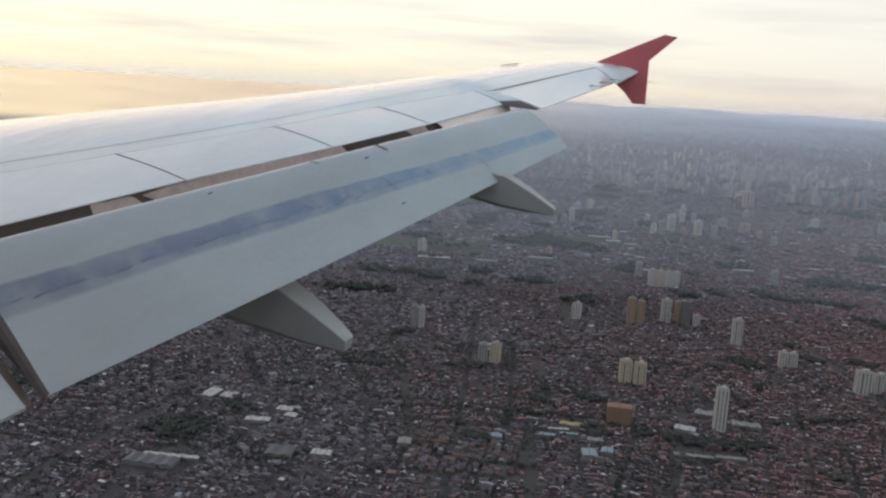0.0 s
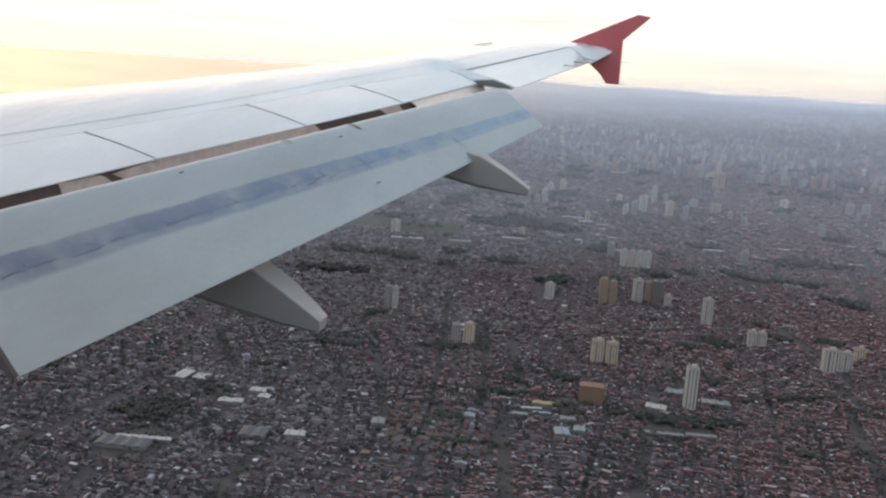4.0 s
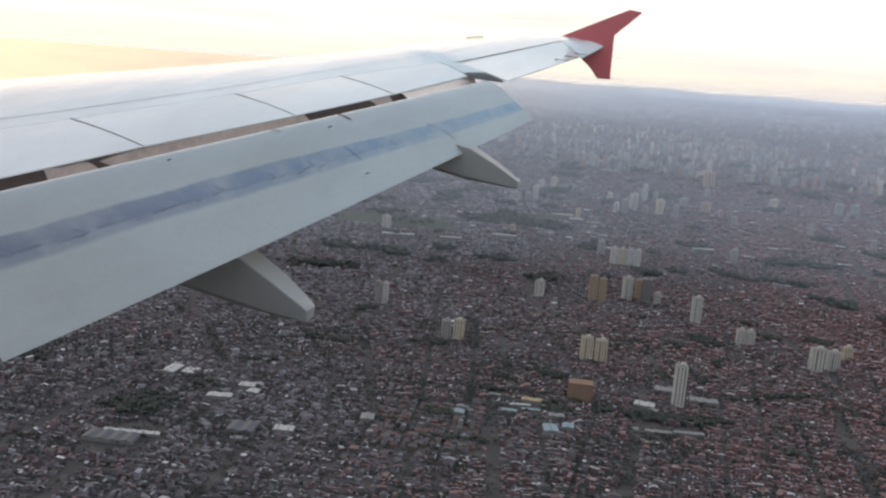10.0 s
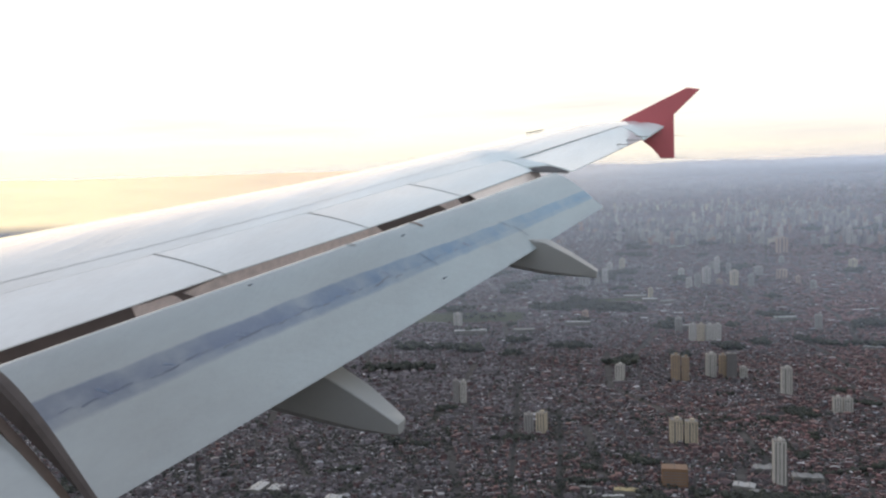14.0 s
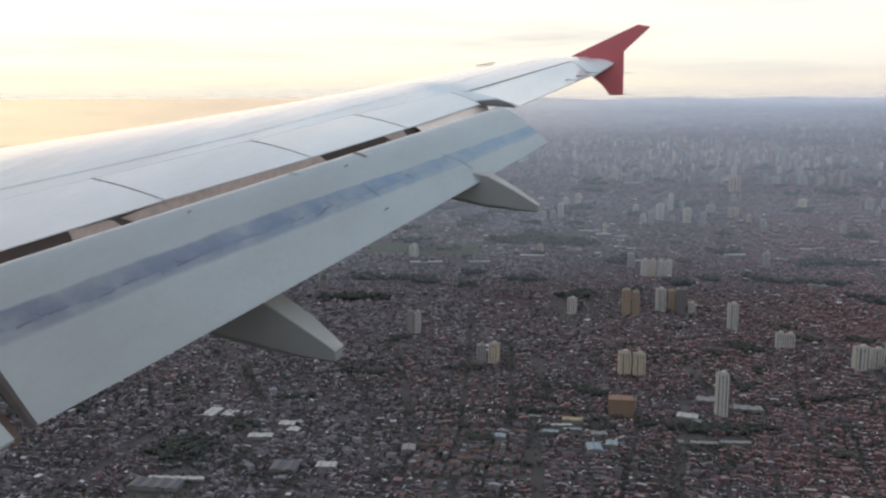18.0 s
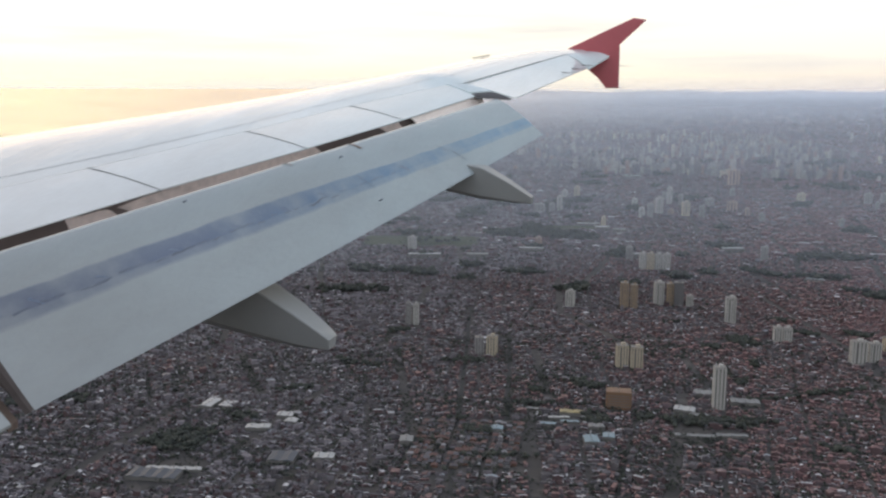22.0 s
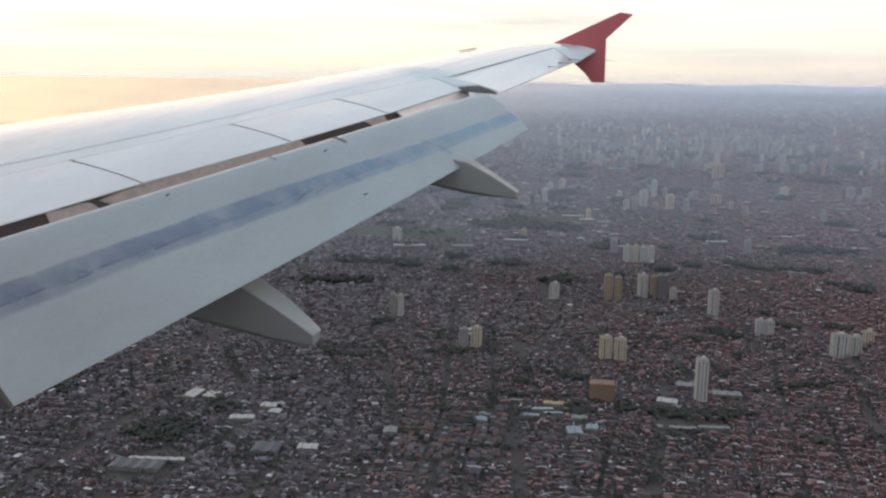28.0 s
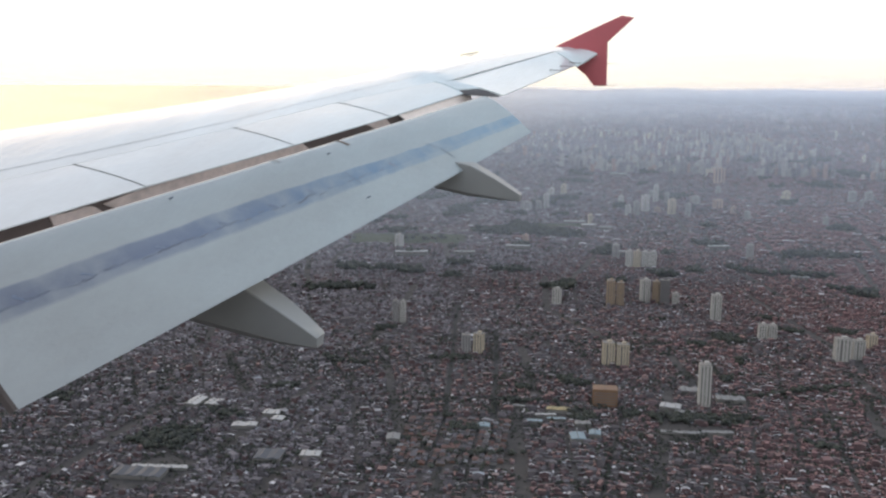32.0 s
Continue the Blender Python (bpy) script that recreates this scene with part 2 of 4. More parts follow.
BRIGHT = varied("pale_roofs", [(0.0, (0.372, 0.372, 0.394)), (0.3, (0.279, 0.283, 0.304)), (0.5, (0.521, 0.522, 0.551)), (0.75, (0.286, 0.264, 0.265)), (0.92, (0.247, 0.274, 0.316))], 0.7)
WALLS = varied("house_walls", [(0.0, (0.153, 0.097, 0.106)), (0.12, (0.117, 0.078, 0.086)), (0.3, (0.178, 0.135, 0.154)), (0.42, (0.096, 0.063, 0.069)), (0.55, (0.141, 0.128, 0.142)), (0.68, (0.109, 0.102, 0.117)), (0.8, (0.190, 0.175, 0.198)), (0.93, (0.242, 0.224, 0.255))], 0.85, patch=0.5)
FAR_TOWERS = varied("far_tower_walls", [(0.0, (0.27, 0.255, 0.25)), (0.2, (0.17, 0.16, 0.16)), (0.4, (0.32, 0.30, 0.285)), (0.52, (0.27, 0.185, 0.16)), (0.64, (0.36, 0.34, 0.325)), (0.72, (0.14, 0.14, 0.155)), (0.86, (0.21, 0.205, 0.215)), (0.95, (0.42, 0.37, 0.31))], 0.8)
LEAVES = varied("tree_leaves", [(0.0, (0.040, 0.046, 0.041)), (0.3, (0.050, 0.058, 0.048)), (0.6, (0.036, 0.041, 0.040)), (0.85, (0.062, 0.067, 0.055))], 0.9)


def ground_material():
    """Streets, yards and bare earth between the houses."""
    mat = bpy.data.materials.new("city_ground")
    mat.use_nodes = True
    add, link = nodes_of(mat.node_tree)
    out, bsdf = add("ShaderNodeOutputMaterial"), add("ShaderNodeBsdfPrincipled", Roughness=0.9)
    link(bsdf.outputs[0], out.inputs[0])
    coord = add("ShaderNodeTexCoord")
    wide = add("ShaderNodeTexNoise", Scale=0.004, Detail=6.0, Roughness=0.6)
    lots = add("ShaderNodeTexVoronoi", Scale=0.07)
    for node in (wide, lots):
        link(coord.outputs["Object"], node.inputs["Vector"])
    base = ramp(add("ShaderNodeValToRGB"), [(0.3, (0.050, 0.051, 0.056)), (0.5, (0.060, 0.058, 0.060)), (0.7, (0.074, 0.068, 0.066))])
    link(wide.outputs[0], base.inputs[0])
    speck = ramp(add("ShaderNodeValToRGB"), [(0.0, (0.6, 0.6, 0.6)), (0.55, (1.0, 0.95, 0.9)), (0.85, (1.3, 1.22, 1.15)), (1.0, (1.7, 1.65, 1.6))])
    bw = add("ShaderNodeRGBToBW")
    link(lots.outputs["Color"], bw.inputs[0])
    link(bw.outputs[0], speck.inputs[0])
    mix = add("ShaderNodeMix")
    mix.data_type, mix.blend_type = "RGBA", "MULTIPLY"
    mix.inputs["Factor"].default_value = 0.8
    link(base.outputs[0], mix.inputs[6])
    link(speck.outputs[0], mix.inputs[7])
    link(mix.outputs[2], bsdf.inputs["Base Color"])
    return mat


GROUND = ground_material()
GRASS = principled("park_grass", (0.046, 0.056, 0.032), 0.95, 0, 0.15, 0.2, 0.25, 0.02)
ASPHALT = principled("asphalt", (0.04, 0.04, 0.042), 0.9, 0, 0.1, 0.5, 0.15, 0.03)


# ---- builders ----
def mesh_of(name, verts, faces, mats, smooth=False, slots=None):
    me = bpy.data.meshes.new(name)
    me.from_pydata(verts, [], faces)
    for mat in mats if isinstance(mats, (list, tuple)) else [mats]:
        me.materials.append(mat)
    if slots is not None:
        me.polygons.foreach_set("material_index", slots)
    if smooth:
        me.shade_smooth()
    me.update()
    return me


def part(name, me, parent, label=""):
    ob = new(name, me)
    ob.parent = parent
    return tagged(ob, label)


def loft(name, rings, mat, closed=False, caps=False, smooth=True):
    """A skin over rows of points of equal number."""
    n, verts, faces = len(rings[0]), [tuple(p) for ring in rings for p in ring], []
    for i in range(len(rings) - 1):
        for j in range(n if closed else n - 1):
            k = (j + 1) % n
            faces.append((i * n + j, i * n + k, (i + 1) * n + k, (i + 1) * n + j))
    if caps:
        faces += [tuple(reversed(range(n))), tuple(range((len(rings) - 1) * n, len(rings) * n))]
    me = mesh_of(name, verts, faces, mat)
    bm = bmesh.new()
    bm.from_mesh(me)
    bmesh.ops.recalc_face_normals(bm, faces=bm.faces)
    bm.to_mesh(me)
    bm.free()
    if smooth:
        me.shade_smooth()
        me.set_sharp_from_angle(angle=radians(35))
    return me


def box(name, sx, sy, sz, mat, at=(0, 0, 0)):
    """A box that stands on at."""
    x, y, z = at
    v = [(x + a * sx / 2, y + b * sy / 2, z + c * sz) for c in (0, 1) for a, b in ((-1, -1), (1, -1), (1, 1), (-1, 1))]
    return mesh_of(name, v, [(3, 2, 1, 0), (4, 5, 6, 7), (0, 1, 5, 4), (1, 2, 6, 5), (2, 3, 7, 6), (3, 0, 4, 7)], mat)


# ---- the wing: x aft, y outboard, z up, in metres of the aircraft ----
wing = new("aircraft_wing")
wing.empty_display_size = 0.5
wing.matrix_world = Matrix(((0.99626, 0.0, 0.08646, -10.64731), (0.00322, 0.9993, -0.03715, -1.57663), (-0.0864, 0.03729, 0.99556, EYE_H - 0.93306), (0, 0, 0, 1)))
tagged(wing, "grey-white airliner wing with lowered flap and red wingtip fence", "wing", kind="")


def lead_x(s):
    x = (s - 1.98) * 0.5206
    return x + max(0.0, s - 16.5) ** 2 * 1.6


def trail_x(s):
    return 6.15 if s < 6.4 else 6.15 + (s - 6.4) * 0.288 if s < 13.3 else 8.234 + (s - 13.367) * 0.174


def along(s, table):
    """Straight steps through rows of (s, value, value ...)."""
    for (a, *p), (b, *q) in zip(table, table[1:]):
        if s <= b:
            break
    u = (s - a) / (b - a)
    return [v + (w - v) * u for v, w in zip(p, q)]


HINGE = [(2.0, 3.2, -0.42), (8.16, 5.511, 0.478), (9.83, 6.151, 0.743), (11.45, 6.626, 0.97), (13.25, 7.35, 1.25), (13.31, 7.528, 1.272), (16.37, 8.445, 1.753), (17.05, 8.72, 1.83)]
SPOILER_EDGE = [(6.0, 5.42, -0.02), (8.21, 6.188, 0.359), (9.89, 6.808, 0.633), (11.52, 7.288, 0.87), (13.14, 7.717, 1.119), (13.3, 7.78, 1.14)]
CREST = [(0.0, -0.065), (0.012, -0.052), (0.03, -0.042), (0.07, -0.029), (0.15, -0.015), (0.3, 0.004), (0.45, 0.021), (0.6, 0.031), (0.75, 0.030), (0.88, 0.017), (1.0, 0.0)]


def skin_point(s, g, lift=0.0):
    """A point of the upper skin, g from the leading edge to the hinge line."""
    xh, zh = along(s, HINGE)
    chord = max(0.7, trail_x(s) - lead_x(s))
    for (a, p), (b, q) in zip(CREST, CREST[1:]):
        if g <= b:
            break
    lift -= 0.045 * (1 - g) * max(0.0, min(1.0, (s - 8.3) / 2, (15.5 - s) / 3))
    return (lead_x(s) + g * (xh - lead_x(s)), s, zh + chord * (p + (q - p) * (g - a) / (b - a)) + lift)


STATIONS = [2.0 + 0.45 * i for i in range(25)] + [13.22, 13.3, 13.6, 14.1, 14.6, 15.1, 15.6, 16.0, 16.37, 16.6, 16.8, 16.95, 17.03]
rings = []
for s in STATIONS:
    upper = [skin_point(s, g) for g in (1.0, 0.94, 0.88, 0.75, 0.6, 0.45, 0.3, 0.15, 0.07, 0.03, 0.012, 0.0)]
    chord = trail_x(s) - lead_x(s)
    lower = []
    for g in (0.02, 0.08, 0.25, 0.5, 0.75, 1.0):
        x, y, z = skin_point(s, g)
        lower.append((x, y, z - chord * 0.17 * g ** 0.45 * (1 - 0.55 * g)))
    rings.append(upper + lower)
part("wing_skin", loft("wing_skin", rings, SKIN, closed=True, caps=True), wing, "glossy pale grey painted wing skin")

# line of the panel joint in front of the spoilers
JOINT_LINE = [(6.2, 0.94), (7.5, 0.935), (9.0, 0.935), (10.2, 0.925), (11.6, 0.895), (13.2, 0.83), (15.4, 0.70), (16.4, 0.64)]
rows = []
for i in range(52):
    s = 6.2 + i * 0.2
    g = along(s, JOINT_LINE)[0]
    rows.append([skin_point(s, g - 0.0013, 0.004), skin_point(s, g + 0.0009, 0.004)])
part("panel_joint", loft("panel_joint", rows, JOINT), wing, "thin dark seam along the wing skin")


def slab(name, corners, thick, mat, steps=6, bulge=0.0, wedge=0.25):
    """A control surface: four corners (hinge in, hinge out, edge out, edge in), thick at the hinge and thin at the edge."""
    hi, ho, eo, ei = (Vector(c) for c in corners)
    rings = []
    for i in range(steps + 1):
        u = i / steps
        a, b = hi.lerp(ho, u), ei.lerp(eo, u)
        top = [a.lerp(b, v) + Vector((0, 0, bulge * 4 * v * (1 - v))) for v in (0, 0.2, 0.4, 0.6, 0.8, 1)]
        under = [p - Vector((0, 0, thick * (1 - v) + thick * wedge * v)) for p, v in zip(reversed(top), (1, 0.8, 0.6, 0.4, 0.2, 0))]
        rings.append(top + under)
    return loft(name, rings, mat, closed=True, caps=True)


def hinge_point(s, push=0.006, drop=0.001):
    x, z = along(s, HINGE)
    return (x + push, s, z - drop)


def edge_point(s, table=SPOILER_EDGE):
    x, z = along(s, table)
    return (x, s, z)


# spoilers, each with its own gap
for s0, s1 in ((6.35, 8.169), (8.183, 9.836), (9.85, 11.467), (11.481, 13.2)):
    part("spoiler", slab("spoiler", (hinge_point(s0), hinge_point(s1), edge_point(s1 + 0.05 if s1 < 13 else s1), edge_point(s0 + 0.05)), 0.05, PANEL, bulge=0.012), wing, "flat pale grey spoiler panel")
for s0 in (8.176, 9.843, 11.474):
    a, b = Vector(hinge_point(s0, -0.01, -0.002)), Vector(edge_point(s0 + 0.05))
    rows = []
    for k in range(9):
        v = k / 8
        q = a.lerp(b, v) + Vector((0, 0, 0.048 * v * (1 - v) + 0.003))
        rows.append([q + Vector((0, -0.008, 0)), q + Vector((0, 0.008, 0))])
    part("spoiler_seam", loft("spoiler_seam", rows, JOINT), wing, "dark seam between two spoilers")

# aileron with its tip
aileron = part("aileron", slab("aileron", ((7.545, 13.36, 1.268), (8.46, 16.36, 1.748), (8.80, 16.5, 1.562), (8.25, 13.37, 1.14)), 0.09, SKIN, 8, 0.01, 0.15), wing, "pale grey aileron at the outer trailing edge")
part("hinge_gap", loft("hinge_gap", [[hinge_point(s, -0.006, -0.004), hinge_point(s, 0.009, -0.003)] for s in (13.34, 14.3, 15.3, 16.36)], JOINT), wing, "dark aileron hinge line")
part("wing_tip", slab("wing_tip", ((8.45, 16.4, 1.752), (8.72, 17.03, 1.83), (9.1, 17.04, 1.79), (8.83, 16.53, 1.56)), 0.1, SKIN, 4, 0.02, 0.3), wing)
part("fixed_panel", slab("fixed_panel", ((7.33, 13.19, 1.250), (7.55, 13.355, 1.272), (7.93, 13.36, 1.204), (7.66, 13.19, 1.172)), 0.05, SKIN, 3, 0.004, 0.5), wing)
part("end_rib", slab("end_rib", ((7.665, 13.21, 1.160), (7.925, 13.35, 1.192), (8.2, 13.355, 1.125), (7.76, 13.22, 1.12)), 0.05, JOINT, 3, 0.01, 0.4), wing, "bare rib end beside the aileron")

# wingtip fence: a red plate with bevelled edges
FENCE = [(8.357, 1.84), (9.413, 2.43), (9.626, 2.413), (9.239, 1.984), (9.27, 1.632), (9.303, 1.257), (9.086, 1.24), (8.934, 1.399), (8.715, 1.553), (8.5, 1.70)]
rings = []
for y, inset in ((17.02, 0.03), (17.05, 0.0), (17.07, 0.0), (17.10, 0.03)):
    cx, cz = 9.08, 1.8
    rings.append([(x + (cx - x) * inset, y, z + (cz - z) * inset) for x, z in FENCE])
part("wingtip_fence", loft("wingtip_fence", rings, RED, closed=True, caps=True, smooth=False), wing, "red swept wingtip fence")


def rod(name, a, b, radius, mat):
    a, b = Vector(a), Vector(b)
    side = (b - a).cross(Vector((0, 0, 1))).normalized()
    up = (b - a).cross(side).normalized()
    rings = []
    for p, r in ((a, radius), (b, radius * 0.5)):
        rings.append([p + r * (math.cos(k * math.pi / 3) * side + math.sin(k * math.pi / 3) * up) for k in range(6)])
    return loft(name, rings, mat, closed=True, caps=True)


for a in ((8.53, 15.5, 1.475), (8.62, 15.95, 1.54), (8.70, 16.4, 1.60), (9.27, 17.06, 1.63), (9.30, 17.06, 1.27)):
    part("static_discharger", rod("static_discharger", a, (a[0] + 0.2, a[1] + 0.02, a[2] + 0.005), 0.008 if a[1] < 17 else 0.004, ROD), wing)

# outboard flap, lowered
CREST_IN, EDGE_IN, CREST_OUT, EDGE_OUT = Vector((5.821, 6.0, 0.039)), Vector((6.721, 6.0, -0.721)), Vector((7.997, 13.25, 1.103)), Vector((8.691, 13.25, 0.702))


def flap_point(u, v, lift=0.0):
    """u along the span, v from the crest to the trailing edge; below 0 it curls under the spoilers."""
    a, b = CREST_IN.lerp(CREST_OUT, u), EDGE_IN.lerp(EDGE_OUT, u)
    b.z -= 0.12 * u * (1 - u)
    run = b - a
    up = Vector((-run.z, 0, run.x)).normalized()
    if v < 0:
        return a + run * v * 0.55 + up * (run.length * (-2.2 * v * v + 0.85 * v) + lift)
    return a + run * v + up * (run.length * 0.18 * v ** 0.58 * (1 - v) ** 1.2 + lift)


VS = [-0.42, -0.34, -0.25, -0.16, -0.08, -0.03, 0, 0.015, 0.04, 0.08, 0.14, 0.2] + [0.25 + 0.05 * k for k in range(13)] + [0.92, 1.0]
rings = []
for i in range(57):
    u = i / 56
    top = [flap_point(u, v) for v in VS]
    under = []
    for v in reversed(VS[:-1]):
        p = flap_point(u, v)
        t = (v + 0.42) / 1.42
        under.append(p - Vector((0.10, 0, 0.26)) * (t ** 0.4 * (1 - t)) * (1.35 - 0.5 * u))
    rings.append(top + under[:-1])
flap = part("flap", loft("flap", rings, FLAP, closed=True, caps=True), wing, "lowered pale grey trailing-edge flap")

# dark seal on the inner end of the flap, standing a little over its upper edge
inner = [Vector(p) for p in rings[0]]
cap = [[p + Vector((0, -0.03, 0)) for p in inner], [p + Vector((0, -0.004, 0)) for p in inner]]
part("end_seal", loft("end_seal", cap, END_SEAL, closed=True, caps=True), flap, "dark brown rubber seal on the flap end")
rows = [[flap_point(-0.006, v, -0.004), flap_point(-0.003, v, 0.016), flap_point(0.0035 * (1.25 - v), v, 0.014), flap_point(0.006 * (1.25 - v), v, 0.004)] for v in VS[5:]]
part("seal_lip", loft("seal_lip", rows, END_SEAL), flap, "lip of the dark end seal")

# mottled blue-grey band along the flap, with its edge and fittings
BAND_LINES = [(0.0, 0.31, 0.515), (0.19, 0.335, 0.525), (0.36, 0.345, 0.565), (0.54, 0.405, 0.61), (0.75, 0.49, 0.69), (1.0, 0.59, 0.78)]


def band_material():
    """The flap's paint with a mottled, bluish band that fades out at its edges."""
    mat = principled("flap_band", (0.34, 0.42, 0.455), 0.2, 0.0, 0.03, 25, 0.22, 1.5, coat=1.0, stretch=(1, 0.28, 1), wave=0.8, glare_tint=(0.375, 0.398, 0.405))
    tree = mat.node_tree
    shade, glare_paint = [n for n in tree.nodes if n.bl_idname == "ShaderNodeMix"][:2]
    uv, split, coord = tree.nodes.new("ShaderNodeUVMap"), tree.nodes.new("ShaderNodeSeparateXYZ"), tree.nodes.new("ShaderNodeTexCoord")
    tree.links.new(uv.outputs[0], split.inputs[0])
    ragged, place = tree.nodes.new("ShaderNodeTexNoise"), tree.nodes.new("ShaderNodeMapping")
    place.inputs["Scale"].default_value = (1, 0.45, 1)
    ragged.inputs["Scale"].default_value, ragged.inputs["Detail"].default_value = 5.5, 6.0
    tree.links.new(coord.outputs["Object"], place.inputs[0])
    tree.links.new(place.outputs[0], ragged.inputs["Vector"])
    jag = tree.nodes.new("ShaderNodeMath")
    jag.operation, jag.inputs[1].default_value = "MULTIPLY_ADD", 0.16
    tree.links.new(ragged.outputs[0], jag.inputs[0])
    tree.links.new(split.outputs["Y"], jag.inputs[2])
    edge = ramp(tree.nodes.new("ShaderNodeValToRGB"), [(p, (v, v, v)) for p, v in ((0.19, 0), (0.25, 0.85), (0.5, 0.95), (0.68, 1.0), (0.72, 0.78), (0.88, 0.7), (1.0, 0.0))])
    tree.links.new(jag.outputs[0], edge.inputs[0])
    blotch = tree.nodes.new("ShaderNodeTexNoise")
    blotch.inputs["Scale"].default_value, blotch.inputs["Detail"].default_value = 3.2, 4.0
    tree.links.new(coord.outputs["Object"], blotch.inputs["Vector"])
    blotchy = tree.nodes.new("ShaderNodeMapRange")
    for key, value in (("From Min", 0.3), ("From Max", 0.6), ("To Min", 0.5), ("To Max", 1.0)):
        blotchy.inputs[key].default_value = value
    tree.links.new(blotch.outputs[0], blotchy.inputs["Value"])
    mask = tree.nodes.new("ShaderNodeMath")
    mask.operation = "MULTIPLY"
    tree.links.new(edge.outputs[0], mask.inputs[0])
    tree.links.new(blotchy.outputs[0], mask.inputs[1])
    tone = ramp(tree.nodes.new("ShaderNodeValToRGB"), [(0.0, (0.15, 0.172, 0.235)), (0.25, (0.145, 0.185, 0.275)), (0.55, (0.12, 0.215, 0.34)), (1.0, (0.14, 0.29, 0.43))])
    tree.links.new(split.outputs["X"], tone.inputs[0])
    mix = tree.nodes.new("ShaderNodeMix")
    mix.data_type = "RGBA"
    tree.links.new(glare_paint.outputs[2], mix.inputs[6])
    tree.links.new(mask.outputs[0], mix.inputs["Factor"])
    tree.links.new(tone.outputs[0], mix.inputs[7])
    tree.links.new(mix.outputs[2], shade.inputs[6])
    return mat


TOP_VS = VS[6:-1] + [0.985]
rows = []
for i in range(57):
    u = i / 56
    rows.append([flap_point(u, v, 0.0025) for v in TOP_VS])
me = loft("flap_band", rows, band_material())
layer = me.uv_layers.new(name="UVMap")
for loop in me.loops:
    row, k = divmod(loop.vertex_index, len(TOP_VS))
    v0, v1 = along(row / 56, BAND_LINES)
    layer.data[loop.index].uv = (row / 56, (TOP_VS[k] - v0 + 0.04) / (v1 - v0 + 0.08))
part("flap_top_skin", me, flap, "upper flap skin with a mottled bluish band")
dice = random.Random(4)
for i in range(28):
    u = 0.02 + i * 0.0215 + dice.uniform(-0.004, 0.004)
    v0, v1 = along(u, BAND_LINES)
    v = v0 + (v1 - v0) * dice.uniform(0.56, 0.74)
    du, dv = dice.uniform(0.008, 0.02), dice.uniform(0.005, 0.014)
    rows = [[flap_point(u + du * k / 3, v + 0.012 * math.sin(k * 2.1 + i) * 0.4, 0.004), flap_point(u + du * k / 3, v + dv * (1.2 - 0.2 * k) + 0.012 * math.sin(k * 2.1 + i) * 0.4, 0.004)] for k in range(4)]
    part("scuff_mark", loft("scuff_mark", rows, SCUFF), flap, "dark scuff on the flap band")
for u, v0, v1 in ((0.54, 0.42, 0.62), (0.735, 0.46, 0.58), (0.755, 0.6, 0.8), (0.965, 0.66, 0.74)):
    rows = [[flap_point(u + 0.012 * k / 6, v0 + (v1 - v0) * k / 6, 0.005), flap_point(u + 0.0014 + 0.012 * k / 6, v0 + (v1 - v0) * k / 6, 0.005)] for k in range(7)]
    part("flap_seam", loft("flap_seam", rows, SCUFF), flap)
dice = random.Random(9)
for u in (0.06, 0.13, 0.22, 0.31, 0.39, 0.46, 0.63):
    v0, v1 = along(u, BAND_LINES)
    a, b, wide = v0 + (v1 - v0) * dice.uniform(0.25, 0.45), v0 + (v1 - v0) * dice.uniform(0.62, 0.8), dice.uniform(0.003, 0.006)
    rows = [[flap_point(u + 0.008 * k / 6 - wide * (0.4 + 0.3 * math.sin(k)), a + (b - a) * k / 6, 0.0038), flap_point(u + 0.008 * k / 6 + wide * (0.5 + 0.3 * math.cos(2 * k)), a + (b - a) * k / 6, 0.0038)] for k in range(7)]
    part("grease_smear", loft("grease_smear", rows, SMEAR), flap, "faint bluish grease smear on the flap")
for u, v in ((0.542, 0.765), (0.284, 0.08), (0.545, 0.15)):
    a = flap_point(u, v, 0.0)
    part("flap_fitting", rod("flap_fitting", a, a + Vector((0.045, -0.015, 0.022)), 0.007, SCUFF), flap, "small dark fitting standing on the flap")

# cove behind the spoilers: metal darkened for shade, with primer panels of uneven outline and a pale panel standing in
# for sky at the outer end
def cove_point(s, deep, proud, lean=0.03):
    x, z = along(s, SPOILER_EDGE)
    return (x - 0.085 + proud + lean * deep, s, z - deep)


def cove_panel(rows, proud, mat, label, lean=0.03):
    """Rows of (upper s, upper depth, lower s), each down to the same depth under the flap's crest."""
    rings = [[cove_point(a, da, proud, lean), cove_point((a + b) / 2, (da + 0.26) / 2, proud, lean), cove_point(b, 0.26, proud, lean), cove_point(b, 0.26, proud - 0.02, lean), cove_point(a, da, proud - 0.02, lean)] for a, da, b in rows]
    part("cove_panel", loft("cove_panel", rings, mat, closed=True, caps=True), wing, label)


